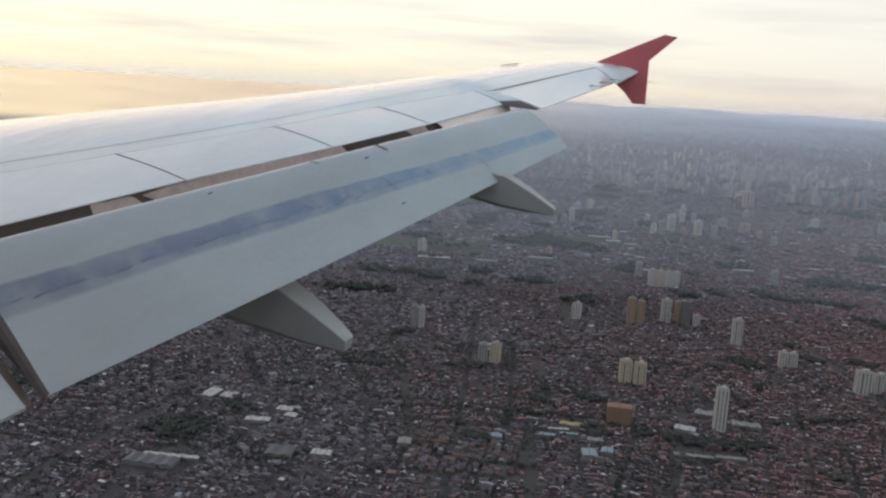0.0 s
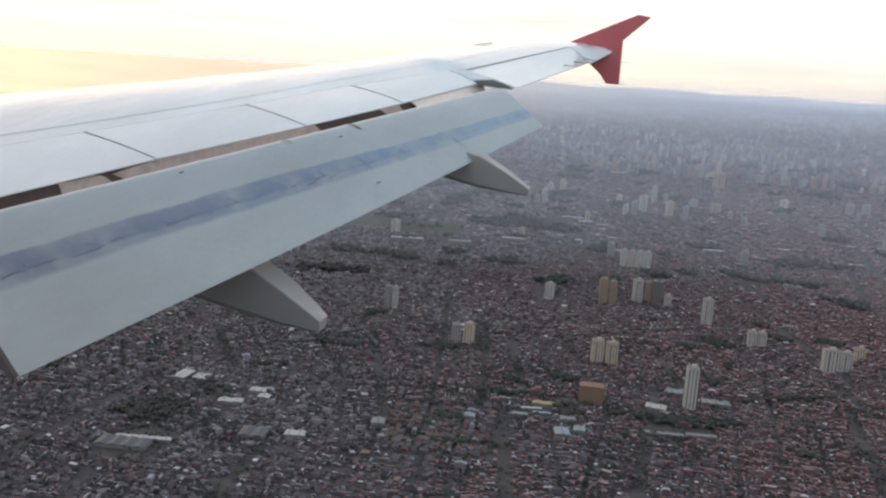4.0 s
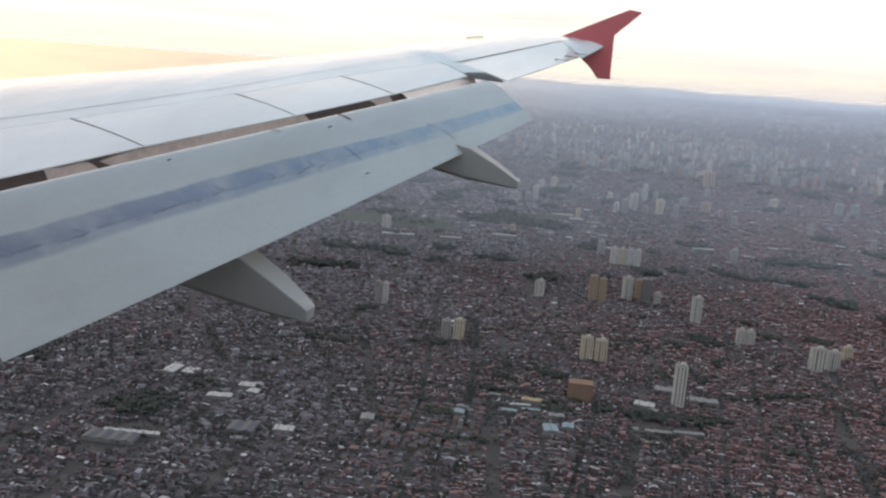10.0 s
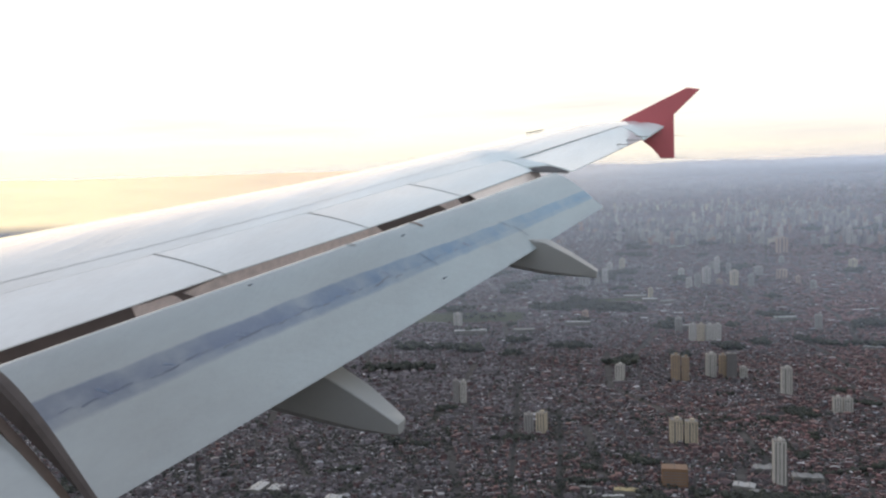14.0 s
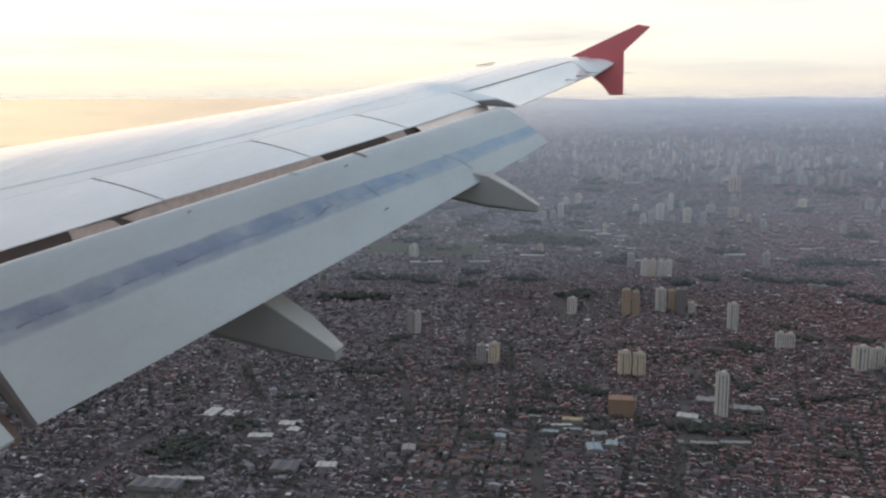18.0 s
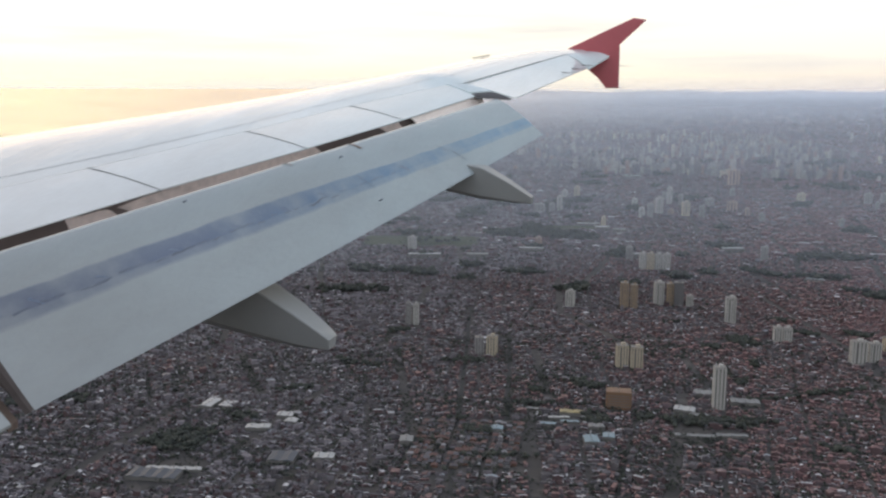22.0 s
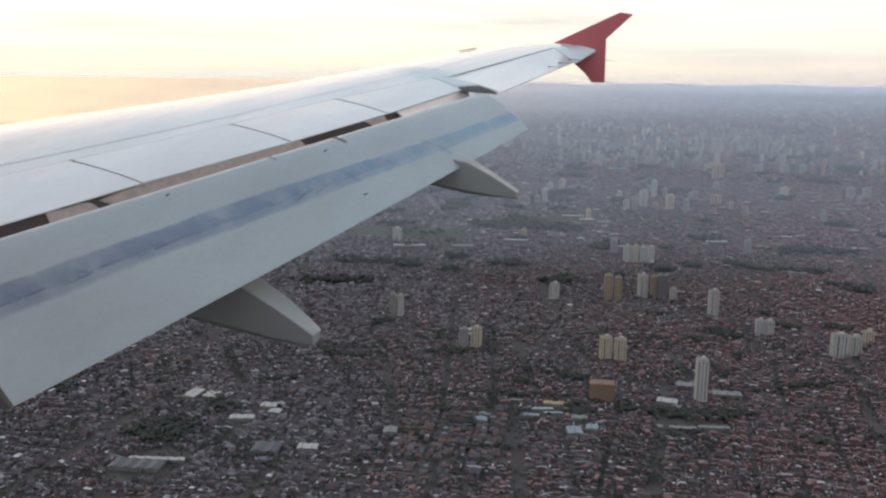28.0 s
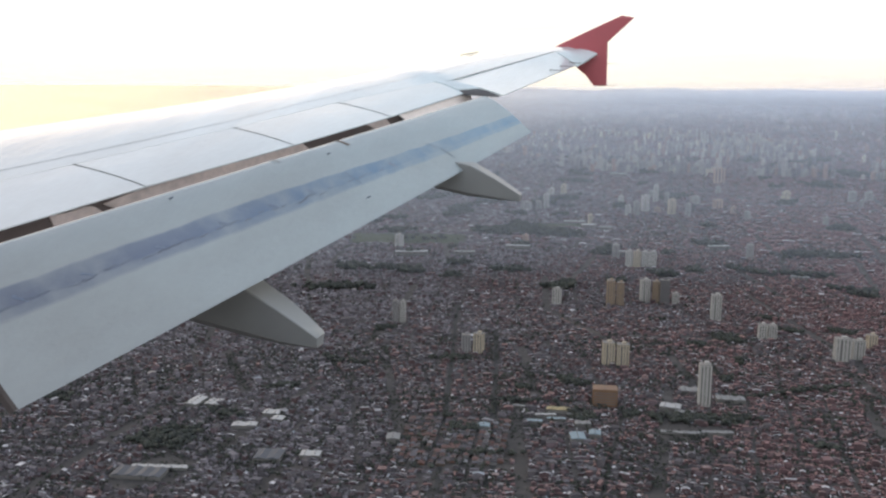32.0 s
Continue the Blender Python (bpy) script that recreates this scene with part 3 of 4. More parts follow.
cove_panel([(6.05 + 0.25 * k, 0.02, 6.05 + 0.25 * k) for k in range(30)], 0.0, DARK, "dark brown slot metal with shade put into its colour")
for rows, mat, label in (
        ([(7.44, 0.036, 7.52), (7.53, 0.05, 7.56), (7.6, 0.055, 7.64), (7.74, 0.052, 7.78), (7.80, 0.062, 7.92), (7.84, 0.085, 8.02)], PRIMER, "pale worn primer patch in the flap slot"),
        ([(7.90, 0.075, 8.22), (8.02, 0.06, 8.25), (8.25, 0.046, 8.4), (8.8, 0.039, 8.9), (9.2, 0.03, 9.3), (9.7, 0.024, 9.8), (10.1, 0.022, 10.42)], PRIMER, "pinkish primer panel in the flap slot"),
        ([(11.16, 0.022, 11.62), (11.3, 0.022, 11.68), (11.54, 0.022, 11.8)], PRIMER, "pinkish primer panel in the flap slot"),
        ([(11.76, 0.022, 12.06), (12.2, 0.02, 12.4), (12.8, 0.018, 12.9), (13.18, 0.016, 13.22), (13.42, 0.016, 13.42)], SLOT_SKY, "pale added panel standing in for sky seen through the slot")):
    cove_panel(rows, 0.012, mat, label, 0.55 if mat is SLOT_SKY else 0.03)
# track covers that reach from the slot over the flap's crest
for u, v0, v1, wide in ((0.586, -0.1, 0.13, 0.0028), (0.455, -0.06, 0.06, 0.0022)):
    rows = [[flap_point(u + 0.010 * k / 6 - wide, v0 + (v1 - v0) * k / 6, 0.006), flap_point(u + 0.010 * k / 6, v0 + (v1 - v0) * k / 6, 0.012), flap_point(u + 0.010 * k / 6 + wide, v0 + (v1 - v0) * k / 6, 0.006)] for k in range(7)]
    part("track_cover", loft("track_cover", rows, COVE if u > 0.5 else FAIR_TOP), flap, "grey strip over a flap track")


def fairing(name, s, stations):
    """A canoe-shaped flap track fairing: rows of (x, top, bottom, half width)."""
    rings = []
    for x, top, low, half in stations:
        h = top - low
        rings.append([(x, s - half * 0.95, top), (x, s + half * 0.95, top), (x, s + half, top - 0.03 * h), (x, s + half * 0.8, low + 0.12 * h), (x, s + half * 0.5, low), (x, s - half * 0.5, low), (x, s - half * 0.8, low + 0.12 * h), (x, s - half, top - 0.03 * h)])
    me = loft(name, rings, FAIR_TOP, closed=True, caps=True)
    me.set_sharp_from_angle(angle=radians(24))
    return me


part("flap_track_fairing", fairing("flap_track_fairing", 8.5, [(5.2, -0.25, -0.45, 0.1), (5.8, -0.3, -0.72, 0.2), (6.5, -0.33, -0.85, 0.2), (7.05, -0.42, -0.905, 0.18), (7.42, -0.60, -0.93, 0.155), (7.66, -0.745, -0.928, 0.118), (7.75, -0.805, -0.925, 0.1), (7.765, -0.82, -0.915, 0.09)]), wing, "grey canoe-shaped flap track fairing")
part("flap_track_fairing", fairing("flap_track_fairing", 11.65, [(6.6, 0.45, 0.3, 0.08), (7.2, 0.46, 0.14, 0.16), (7.85, 0.46, 0.085, 0.16), (8.3, 0.41, 0.035, 0.145), (8.6, 0.28, 0.035, 0.11), (8.82, 0.165, 0.037, 0.085), (8.9, 0.12, 0.04, 0.07)]), wing, "grey canoe-shaped flap track fairing")

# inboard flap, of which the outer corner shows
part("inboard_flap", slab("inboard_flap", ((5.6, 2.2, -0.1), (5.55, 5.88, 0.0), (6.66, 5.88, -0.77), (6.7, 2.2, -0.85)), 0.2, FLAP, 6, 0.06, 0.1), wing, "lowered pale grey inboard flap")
part("flap_end_seal", slab("flap_end_seal", ((5.7, 5.9, -0.06), (5.7, 5.985, -0.06), (6.62, 5.985, -0.80), (6.62, 5.9, -0.80)), 0.16, COVE, 2, 0.05, 0.3), wing, "brown seal between the two flaps")
# outer end of the slat, standing proud of the leading edge
part("slat_edge", slab("slat_edge", ((lead_x(15.5) + 0.05, 15.5, 1.588), (lead_x(15.86) + 0.05, 15.86, 1.648), (lead_x(15.86) + 0.08, 15.86, 1.653), (lead_x(15.5) + 0.08, 15.5, 1.592)), 0.012, COVE, 2, 0.003), wing, "grey end of the extended slat")


# ---- fuselage side behind the camera, with the cabin window opening ----
FUSELAGE = principled("fuselage_paint", (0.62, 0.63, 0.65), 0.3, 0.0, 0.03, 20, 0.06, 0.7, coat=0.5)
BODY_R, BODY_Z = 1.98, 1.25
xs = [-7.0, -3.0, 0.0, 3.0, 6.0, 9.35, 11.25, 13.0, 16.0, 20.0]
turns = [math.degrees(math.asin((z - BODY_Z) / BODY_R)) for z in (1.30, 2.2)]
angles = [-180 + 12 * i for i in range(15)] + [turns[0], turns[1]] + [36 + 12 * i for i in range(13)]
angles = sorted(a for a in angles if not (turns[0] < a < turns[1]))
verts, faces = [], []
for r in (BODY_R, BODY_R - 0.06):
    for x in xs:
        for a in angles[:-1] if angles[-1] >= 180 else angles:
            verts.append((x, r * math.cos(radians(a)), BODY_Z + r * math.sin(radians(a))))
n = len(verts) // 2 // len(xs)
hole = min(range(n), key=lambda k: abs(angles[k] - turns[0]))
for layer in range(2):
    off = layer * n * len(xs)
    for i in range(len(xs) - 1):
        for k in range(n):
            if k == hole and abs(xs[i] - 9.35) < 0.01:
                continue
            q = (off + i * n + k, off + (i + 1) * n + k, off + (i + 1) * n + (k + 1) % n, off + i * n + (k + 1) % n)
            faces.append(q if layer == 0 else tuple(reversed(q)))
    faces += [tuple(off + k for k in range(n)), tuple(off + (len(xs) - 1) * n + k for k in range(n))]
i = xs.index(9.35)
rim = [i * n + hole, (i + 1) * n + hole, (i + 1) * n + hole + 1, i * n + hole + 1]
faces += [(rim[k], rim[(k + 1) % 4], rim[(k + 1) % 4] + n * len(xs), rim[k] + n * len(xs)) for k in range(4)]
body = new("fuselage", mesh_of("fuselage", verts, faces, FUSELAGE))
body.matrix_world = wing.matrix_world.copy()
tagged(body, "pale painted fuselage side with an open cabin window", "fuselage", kind="structure")

# ---- the land ----
def land(r):
    return 4.97e-5 * max(0.0, r - 1800.0) ** 2


def land_array(x, y):
    return 4.97e-5 * np.maximum(0.0, np.hypot(x, y) - 1800.0) ** 2


AZ0, AZ1 = radians(-24), radians(56)      # the sector over which houses are built, from +y to -x
radii = [0, 250, 500, 800] + [1000 + 100 * i for i in range(39)] + [4850, 4890, 4920]
count = 540
verts, faces = [(0, 0, 0)], []
for r in radii[1:]:
    for k in range(count):
        a = 2 * math.pi * k / count
        z = land(r)
        if r > 4840:
            ridge = 455 + 4 * noise.noise((9 * math.cos(a), 9 * math.sin(a), 0.3)) + 5 * noise.noise((40 * math.cos(a), 40 * math.sin(a), 1.7))
            z += (ridge - z) * (r - 4820) / 100
        verts.append((r * math.sin(a), r * math.cos(a), z))
for k in range(count):
    faces.append((0, 1 + k, 1 + (k + 1) % count))
for i in range(len(radii) - 2):
    for k in range(count):
        a, b = 1 + i * count, 1 + (i + 1) * count
        faces.append((a + k, b + k, b + (k + 1) % count, a + (k + 1) % count))
me = mesh_of("ground", verts, faces, GROUND, True)
bm = bmesh.new()
bm.from_mesh(me)
bmesh.ops.recalc_face_normals(bm, faces=bm.faces)
bm.to_mesh(me)
bm.free()
tagged(new("ground", me), "dark streets and yards of a wide low-rise city", "ground", kind="structure")

rng = np.random.default_rng(7)
# parks: centre, size across and along, and turn
PARKS = [(-438, 2629, 300, 130, 0.1), (-228, 3682, 290, 130, 0.05), (-252, 2034, 85, 70, 0.2), (-636, 967, 110, 75, 0.5), (38, 1232, 150, 42, 0.15), (-364, 1423, 62, 36, 0.2), (376, 2504, 250, 50, 0.0), (323, 1792, 44, 60, 0.3), (-747, 1882, 150, 60, 0.3), (-115, 1203, 42, 40, 0.4), (-266, 1113, 58, 28, 0.1), (-45, 1225, 34, 34, 0.0), (-225, 1030, 90, 15, 0.2), (-300, 1150, 46, 12, 0.3), (190, 1392, 220, 12, 0.55), (-200, 1240, 120, 10, 0.1)]
dice = random.Random(11)
for _ in range(80):
    a, r = dice.uniform(radians(-20), radians(46)), dice.uniform(1150, 3950)
    PARKS.append((-r * math.sin(a), r * math.cos(a), dice.uniform(20, 90), dice.uniform(10, 30) * (1 + r / 4000), dice.uniform(-0.5, 0.5)))
for _ in range(80):
    a, r = dice.uniform(radians(-20), radians(30)), dice.uniform(2100, 3900)
    PARKS.append((-r * math.sin(a), r * math.cos(a), dice.uniform(30, 170), dice.uniform(14, 44) * r / 2200, a + dice.uniform(-0.6, 0.6)))
# open grass: centre, size across and along, and turn
FIELDS = [(-762, 2454, 330, 110, 0.25), (-360, 2740, 150, 40, 0.2)]
# towers and halls that stand out: x, y, width, depth, height, kind
TOWERS = [(-99, 1462, 20, 16, 39, 0), (-75, 1465, 20, 16, 37, 0), (88, 1830, 20, 16, 52, 1), (53, 1299, 17, 16, 63, 1), (289, 1596, 26, 15, 40, 1), (317, 1613, 20, 14, 34, 1), (355, 1697, 16, 14, 24, 0),
          (-533, 1633, 11, 12, 44, 2), (-519, 1637, 11, 12, 42, 1), (-243, 1882, 18, 15, 33, 1), (-128, 1890, 17, 16, 57, 4), (-108, 1896, 15, 15, 52, 4), (-58, 1945, 20, 16, 50, 1), (-34, 1942, 13, 16, 49, 4), (-16, 1938, 20, 18, 54, 5), (8, 1950, 14, 12, 22, 1),
          (-346, 1460, 16, 14, 34, 2), (-324, 1464, 17, 14, 37, 0), (168, 1706, 15, 13, 28, 1), (186, 1712, 15, 13, 26, 1), (-112, 2292, 17, 14, 42, 1), (-92, 2294, 17, 14, 42, 0), (-72, 2296, 17, 14, 41, 1), (-52, 2298, 17, 14, 42, 1)]
MIDDLE = [(-429, 2970, 18, 47, 1), (-71, 3130, 16, 55, 1), (-102, 2996, 24, 51, 1), (-127, 2936, 18, 42, 2), (-15, 2973, 24, 46, 0), (133, 3068, 32, 28, 3), (148, 3427, 40, 52, 3), (362, 3214, 27, 26, 0), (568, 3194, 24, 33, 2), (621, 3205, 24, 30, 2), (-490, 2928, 34, 27, 2), (-450, 2943, 19, 27, 2), (61, 3116, 30, 24, 2), (-153, 2928, 18, 31, 1)]
HALLS = [(-88, 1262, 36, 22, 26, "brown"), (92, 1326, 42, 18, 9, "grey"), (35, 1350, 32, 20, 9, "grey"), (-667, 1100, 20, 34, 9, "white"), (-640, 1105, 22, 22, 7, "white"), (-428, 966, 26, 16, 9, "white"), (-477, 950, 34, 30, 9, "dark"), (-345, 1045, 18, 20, 11, "grey"), (-111, 1114, 20, 24, 10, "blue"), (-90, 1132, 16, 16, 10, "blue"), (-224, 3500, 64, 24, 8, "white"), (-240, 2050, 40, 20, 7, "grey"), (-150, 1212, 34, 12, 8, "yellow"), (-110, 1168, 22, 12, 7, "grey"), (20, 1172, 58, 8, 5, "grey"), (68, 1186, 44, 8, 5, "grey"), (-165, 1190, 30, 6, 5, "white"), (-148, 1178, 26, 6, 5, "blue"), (-122, 1202, 28, 7, 5, "grey"), (-176, 1160, 22, 8, 6, "blue"), (-205, 1215, 24, 6, 5, "grey"), (-240, 1120, 18, 14, 9, "blue"), (-540, 1088, 24, 16, 8, "white"), (-522, 1070, 18, 14, 7, "white"), (-603, 862, 62, 26, 8, "dark"), (-590, 884, 70, 8, 6, "white"), (-555, 1035, 34, 14, 8, "white"), (6, 1268, 30, 18, 9, "white"), (26, 1252, 26, 12, 6, "grey"), (-262, 2752, 46, 22, 9, "white"), (-310, 2790, 70, 16, 8, "white"), (-208, 2730, 40, 24, 9, "grey"), (-700, 2290, 90, 20, 9, "white"), (-560, 2330, 60, 22, 9, "grey"), (-430, 2440, 70, 18, 9, "white"), (120, 2560, 60, 18, 9, "white"), (300, 2260, 44, 20, 8, "grey"), (-150, 2440, 50, 16, 8, "white")]
KEEP_OFF = [(x, y, max(a, b) * 0.62) for x, y, a, b, *_ in TOWERS] + [(x, y, w * 0.7) for x, y, w, *_ in MIDDLE] + [(x, y, max(a, b) * 0.6) for x, y, a, b, *_ in HALLS]


NEAR_X0, NEAR_Y0, NEAR_TURN, NEAR_W, NEAR_D = -330.0, 985.0, 0.12, 150.0, 164.0      # blocks whose houses stand singly, further down


ROADS = [(-249, 911, -448, 1810), (-198, 985, -326, 1630), (-120, 1560, 420, 1850), (-700, 1500, 150, 1700)]


def park_edge(px, py, a):
    """How far a park's ragged edge reaches at the angle a, as a share of its ellipse."""
    return 0.86 + 0.22 * np.sin(2 * a + px) + 0.16 * np.sin(3 * a + py) + 0.1 * np.sin(5 * a + px + py)


def in_sector(x, y, r0, r1):
    r, a = np.hypot(x, y), np.arctan2(-x, y)
    return (r > r0) & (r < r1) & (a > AZ0) & (a < AZ1)


def free_ground(x, y):
    ok = np.ones(len(x), bool)
    for px, py, w, d, turn in PARKS:
        c, s = math.cos(turn), math.sin(turn)
        u, v = (x - px) * c + (y - py) * s, -(x - px) * s + (y - py) * c
        ok &= np.hypot(u / (w / 2), v / (d / 2)) > park_edge(px, py, np.arctan2(v / d, u / w))
    for px, py, w, d, turn in FIELDS:
        c, s = math.cos(turn), math.sin(turn)
        u, v = (x - px) * c + (y - py) * s, -(x - px) * s + (y - py) * c
        ok &= (np.abs(u) > w / 2 + 8) | (np.abs(v) > d / 2 + 8)
    c, s = math.cos(NEAR_TURN), math.sin(NEAR_TURN)
    u, v = (x - NEAR_X0) * c + (y - NEAR_Y0) * s, -(x - NEAR_X0) * s + (y - NEAR_Y0) * c
    ok &= (u < -4) | (u > NEAR_W) | (v < -14) | (v > NEAR_D)
    for x0, y0, x1, y1 in ROADS:
        length = math.hypot(x1 - x0, y1 - y0)
        u, v = ((x - x0) * (x1 - x0) + (y - y0) * (y1 - y0)) / length, ((x - x0) * (y1 - y0) - (y - y0) * (x1 - x0)) / length
        ok &= (u < 0) | (u > length) | (np.abs(v) > 6.5)
    for px, py, r in KEEP_OFF:
        ok &= np.hypot(x - px, y - py) > r
    return ok


def lots(r0, r1, pitch_scale=1.0):
    """Places of houses: districts with their own street grid, rows of lots and streets between."""
    seeds = np.stack([rng.uniform(-4200, 2200, 170), rng.uniform(300, 4700, 170)], 1)
    turns = rng.normal(0.2, 0.17, 170)
    out = []
    for i, (sx, sy) in enumerate(seeds):
        pw, pd = rng.uniform(5.6, 7.4) * pitch_scale, rng.uniform(7.6, 10.0) * pitch_scale
        nx, ny = int(900 / pw), int(900 / pd)
        gx, gy = np.meshgrid(np.arange(-nx, nx), np.arange(-ny, ny), indexing="ij")
        gx, gy = gx.ravel().astype(float), gy.ravel().astype(float)
        u = gx * pw + np.floor(gx / 10) * 6.5 + np.floor(gx / 50) * 11.0
        v = gy * pd + np.floor(gy / 4) * 6.0
        c, s = math.cos(turns[i]), math.sin(turns[i])
        x, y = sx + u * c - v * s, sy + u * s + v * c
        ok = in_sector(x, y, r0, r1)
        x, y = x[ok], y[ok]
        if not len(x):
            continue
        near = ((x[:, None] - seeds[None, :, 0]) ** 2 + (y[:, None] - seeds[None, :, 1]) ** 2).argmin(1) == i
        x, y = x[near], y[near]
        keep = free_ground(x, y) & (rng.random(len(x)) < 0.93)
        x, y = x[keep], y[keep]
        out.append(np.stack([x, y, np.full(len(x), turns[i]), np.full(len(x), pw), np.full(len(x), pd)], 1))
    return np.concatenate(out)


def house_mesh(name, rows, mats, pale=0.13):
    """Boxes with pitched or nearly flat roofs: rows of x, y, turn, width, depth, wall height, roof height."""
    x, y, turn, w, d, h, rise = rows.T
    n = len(x)
    z = land_array(x, y)
    c, s = np.cos(turn), np.sin(turn)
    local = np.array([[-.5, -.5, 0], [.5, -.5, 0], [.5, .5, 0], [-.5, .5, 0], [-.5, -.5, 1], [.5, -.5, 1], [.5, .5, 1], [-.5, .5, 1], [0, -.5, 2], [0, .5, 2]])
    lx, ly = local[None, :, 0] * w[:, None], local[None, :, 1] * d[:, None]
    lz = np.where(local[None, :, 2] == 0, -3.0, np.where(local[None, :, 2] == 1, h[:, None], (h + rise)[:, None]))
    vx = x[:, None] + lx * c[:, None] - ly * s[:, None]
    vy = y[:, None] + lx * s[:, None] + ly * c[:, None]
    verts = np.stack([vx, vy, z[:, None] + lz], -1).reshape(-1, 3)
    base = (np.arange(n) * 10)[:, None, None]
    quads = (np.array([[0, 1, 5, 4], [1, 2, 6, 5], [2, 3, 7, 6], [3, 0, 4, 7], [5, 6, 9, 8], [7, 4, 8, 9]])[None] + base).reshape(-1, 4)
    tris = (np.array([[4, 5, 8], [6, 7, 9]])[None] + base).reshape(-1, 3)
    top = np.where(rng.random(n) < np.where(w * d > 130, 0.4, np.where(w > 2.2 * d, 0.3, pale * 0.7)), 2, 1)
    slots = np.concatenate([np.stack([0 * top, 0 * top, 0 * top, 0 * top, top, top], 1).ravel(), np.zeros(2 * n, int)])
    return mesh_of(name, verts.tolist(), quads.tolist() + tris.tolist(), mats, False, slots.astype(np.int32))


def houses(name, r0, r1, label, scale=1.0, big=0.04):
    at = lots(r0, r1, scale)
    n = len(at)
    w, d = at[:, 3] * rng.uniform(0.55, 1.15, n), at[:, 4] * rng.uniform(0.5, 1.0, n)
    slim = rng.random(n) < 0.46
    d = np.where(slim, d * rng.uniform(0.25, 0.45, n), d)
    w = np.where(slim, w * rng.uniform(1.2, 3.0, n), w)
    h = rng.choice([1.8, 2.3, 2.8, 4.6, 6.8], n, p=[0.35, 0.32, 0.21, 0.10, 0.02]) * rng.uniform(0.9, 1.1, n)
    rise = np.where(rng.random(n) < 0.5, rng.uniform(0.8, 2.0, n), 0.06)
    wide = (rng.random(n) < big) & ~slim
    w, d = np.where(wide, w * rng.uniform(1.3, 2.8, n), w), np.where(wide, d * rng.uniform(1.0, 1.7, n), d)
    h = np.where(wide, rng.uniform(5, 9, n), h)
    turn = at[:, 2] + np.where(rng.random(n) < 0.22, math.pi / 2, 0.0) + rng.normal(0, 0.13, n)
    rows = np.stack([at[:, 0] + rng.normal(0, 0.6, n), at[:, 1] + rng.normal(0, 0.9, n), turn, w, d, h, rise], 1)
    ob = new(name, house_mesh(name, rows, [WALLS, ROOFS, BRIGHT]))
    return tagged(ob, label, "houses", kind="stuff")


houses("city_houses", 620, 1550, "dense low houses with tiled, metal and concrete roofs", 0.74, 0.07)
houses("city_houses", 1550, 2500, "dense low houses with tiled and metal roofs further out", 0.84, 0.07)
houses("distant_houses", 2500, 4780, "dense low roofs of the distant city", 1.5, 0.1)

for px, py, w, d, turn in FIELDS:
    c, s = math.cos(turn), math.sin(turn)
    rows = []
    for i in range(13):
        row = []
        for j in range(7):
            u, v = (i / 12 - 0.5) * w * (1 + 0.06 * math.sin(3 * j)), (j / 6 - 0.5) * d * (1 + 0.08 * math.sin(2 * i))
            x, y = px + u * c - v * s, py + u * s + v * c
            row.append((x, y, land(math.hypot(x, y)) + 0.8))
        rows.append(row)
    tagged(new("grass_field", loft("grass_field", rows, GRASS)), "open green grass field between the house blocks", "field", kind="structure")

for x0, y0, x1, y1 in ROADS:
    length = math.hypot(x1 - x0, y1 - y0)
    nx, ny = (y1 - y0) / length * 3.2, -(x1 - x0) / length * 3.2
    steps = 24
    rows = []
    for k in range(steps + 1):
        x, y = x0 + (x1 - x0) * k / steps, y0 + (y1 - y0) * k / steps
        rows.append([(x - nx, y - ny, land(math.hypot(x, y)) + 0.35), (x + nx, y + ny, land(math.hypot(x, y)) + 0.35)])
    tagged(new("road", loft("road", rows, ASPHALT)), "straight dark asphalt avenue between house blocks", "road", kind="structure")

# ---- trees ----
phi = (1 + 5 ** 0.5) / 2
ICO = np.array([(-1, phi, 0), (1, phi, 0), (-1, -phi, 0), (1, -phi, 0), (0, -1, phi), (0, 1, phi), (0, -1, -phi), (0, 1, -phi), (phi, 0, -1), (phi, 0, 1), (-phi, 0, -1), (-phi, 0, 1)]) / 1.902
ICO_FACES = np.array([(0, 11, 5), (0, 5, 1), (0, 1, 7), (0, 7, 10), (0, 10, 11), (1, 5, 9), (5, 11, 4), (11, 10, 2), (10, 7, 6), (7, 1, 8), (3, 9, 4), (3, 4, 2), (3, 2, 6), (3, 6, 8), (3, 8, 9), (4, 9, 5), (2, 4, 11), (6, 2, 10), (8, 6, 7), (9, 8, 1)])


OCT = np.array([(1, 0, 0), (-1, 0, 0), (0, 1, 0), (0, -1, 0), (0, 0, 1), (0, 0, -1)], float)
OCT_FACES = np.array([(0, 2, 4), (2, 1, 4), (1, 3, 4), (3, 0, 4), (2, 0, 5), (1, 2, 5), (3, 1, 5), (0, 3, 5)])


def canopy_mesh(name, x, y, size, k=4, shape=ICO, shape_faces=ICO_FACES):
    """Crowns as loose groups of ragged clumps."""
    n = len(x) * k
    cx = np.repeat(x, k) + rng.normal(0, 0.3, n) * np.repeat(size, k)
    cy = np.repeat(y, k) + rng.normal(0, 0.3, n) * np.repeat(size, k)
    cs = np.repeat(size, k) * rng.uniform(0.3, 0.55, n)
    cz = land_array(cx, cy) + np.repeat(size, k) * rng.uniform(0.35, 0.85, n)
    m = len(shape)
    verts = shape[None] * cs[:, None, None] * rng.uniform(0.65, 1.3, (n, m, 1))
    verts[:, :, 2] *= 0.8
    verts += np.stack([cx, cy, cz], 1)[:, None]
    faces = (shape_faces[None] + (np.arange(n) * m)[:, None, None]).reshape(-1, 3)
    return mesh_of(name, verts.reshape(-1, 3).tolist(), faces.tolist(), LEAVES)


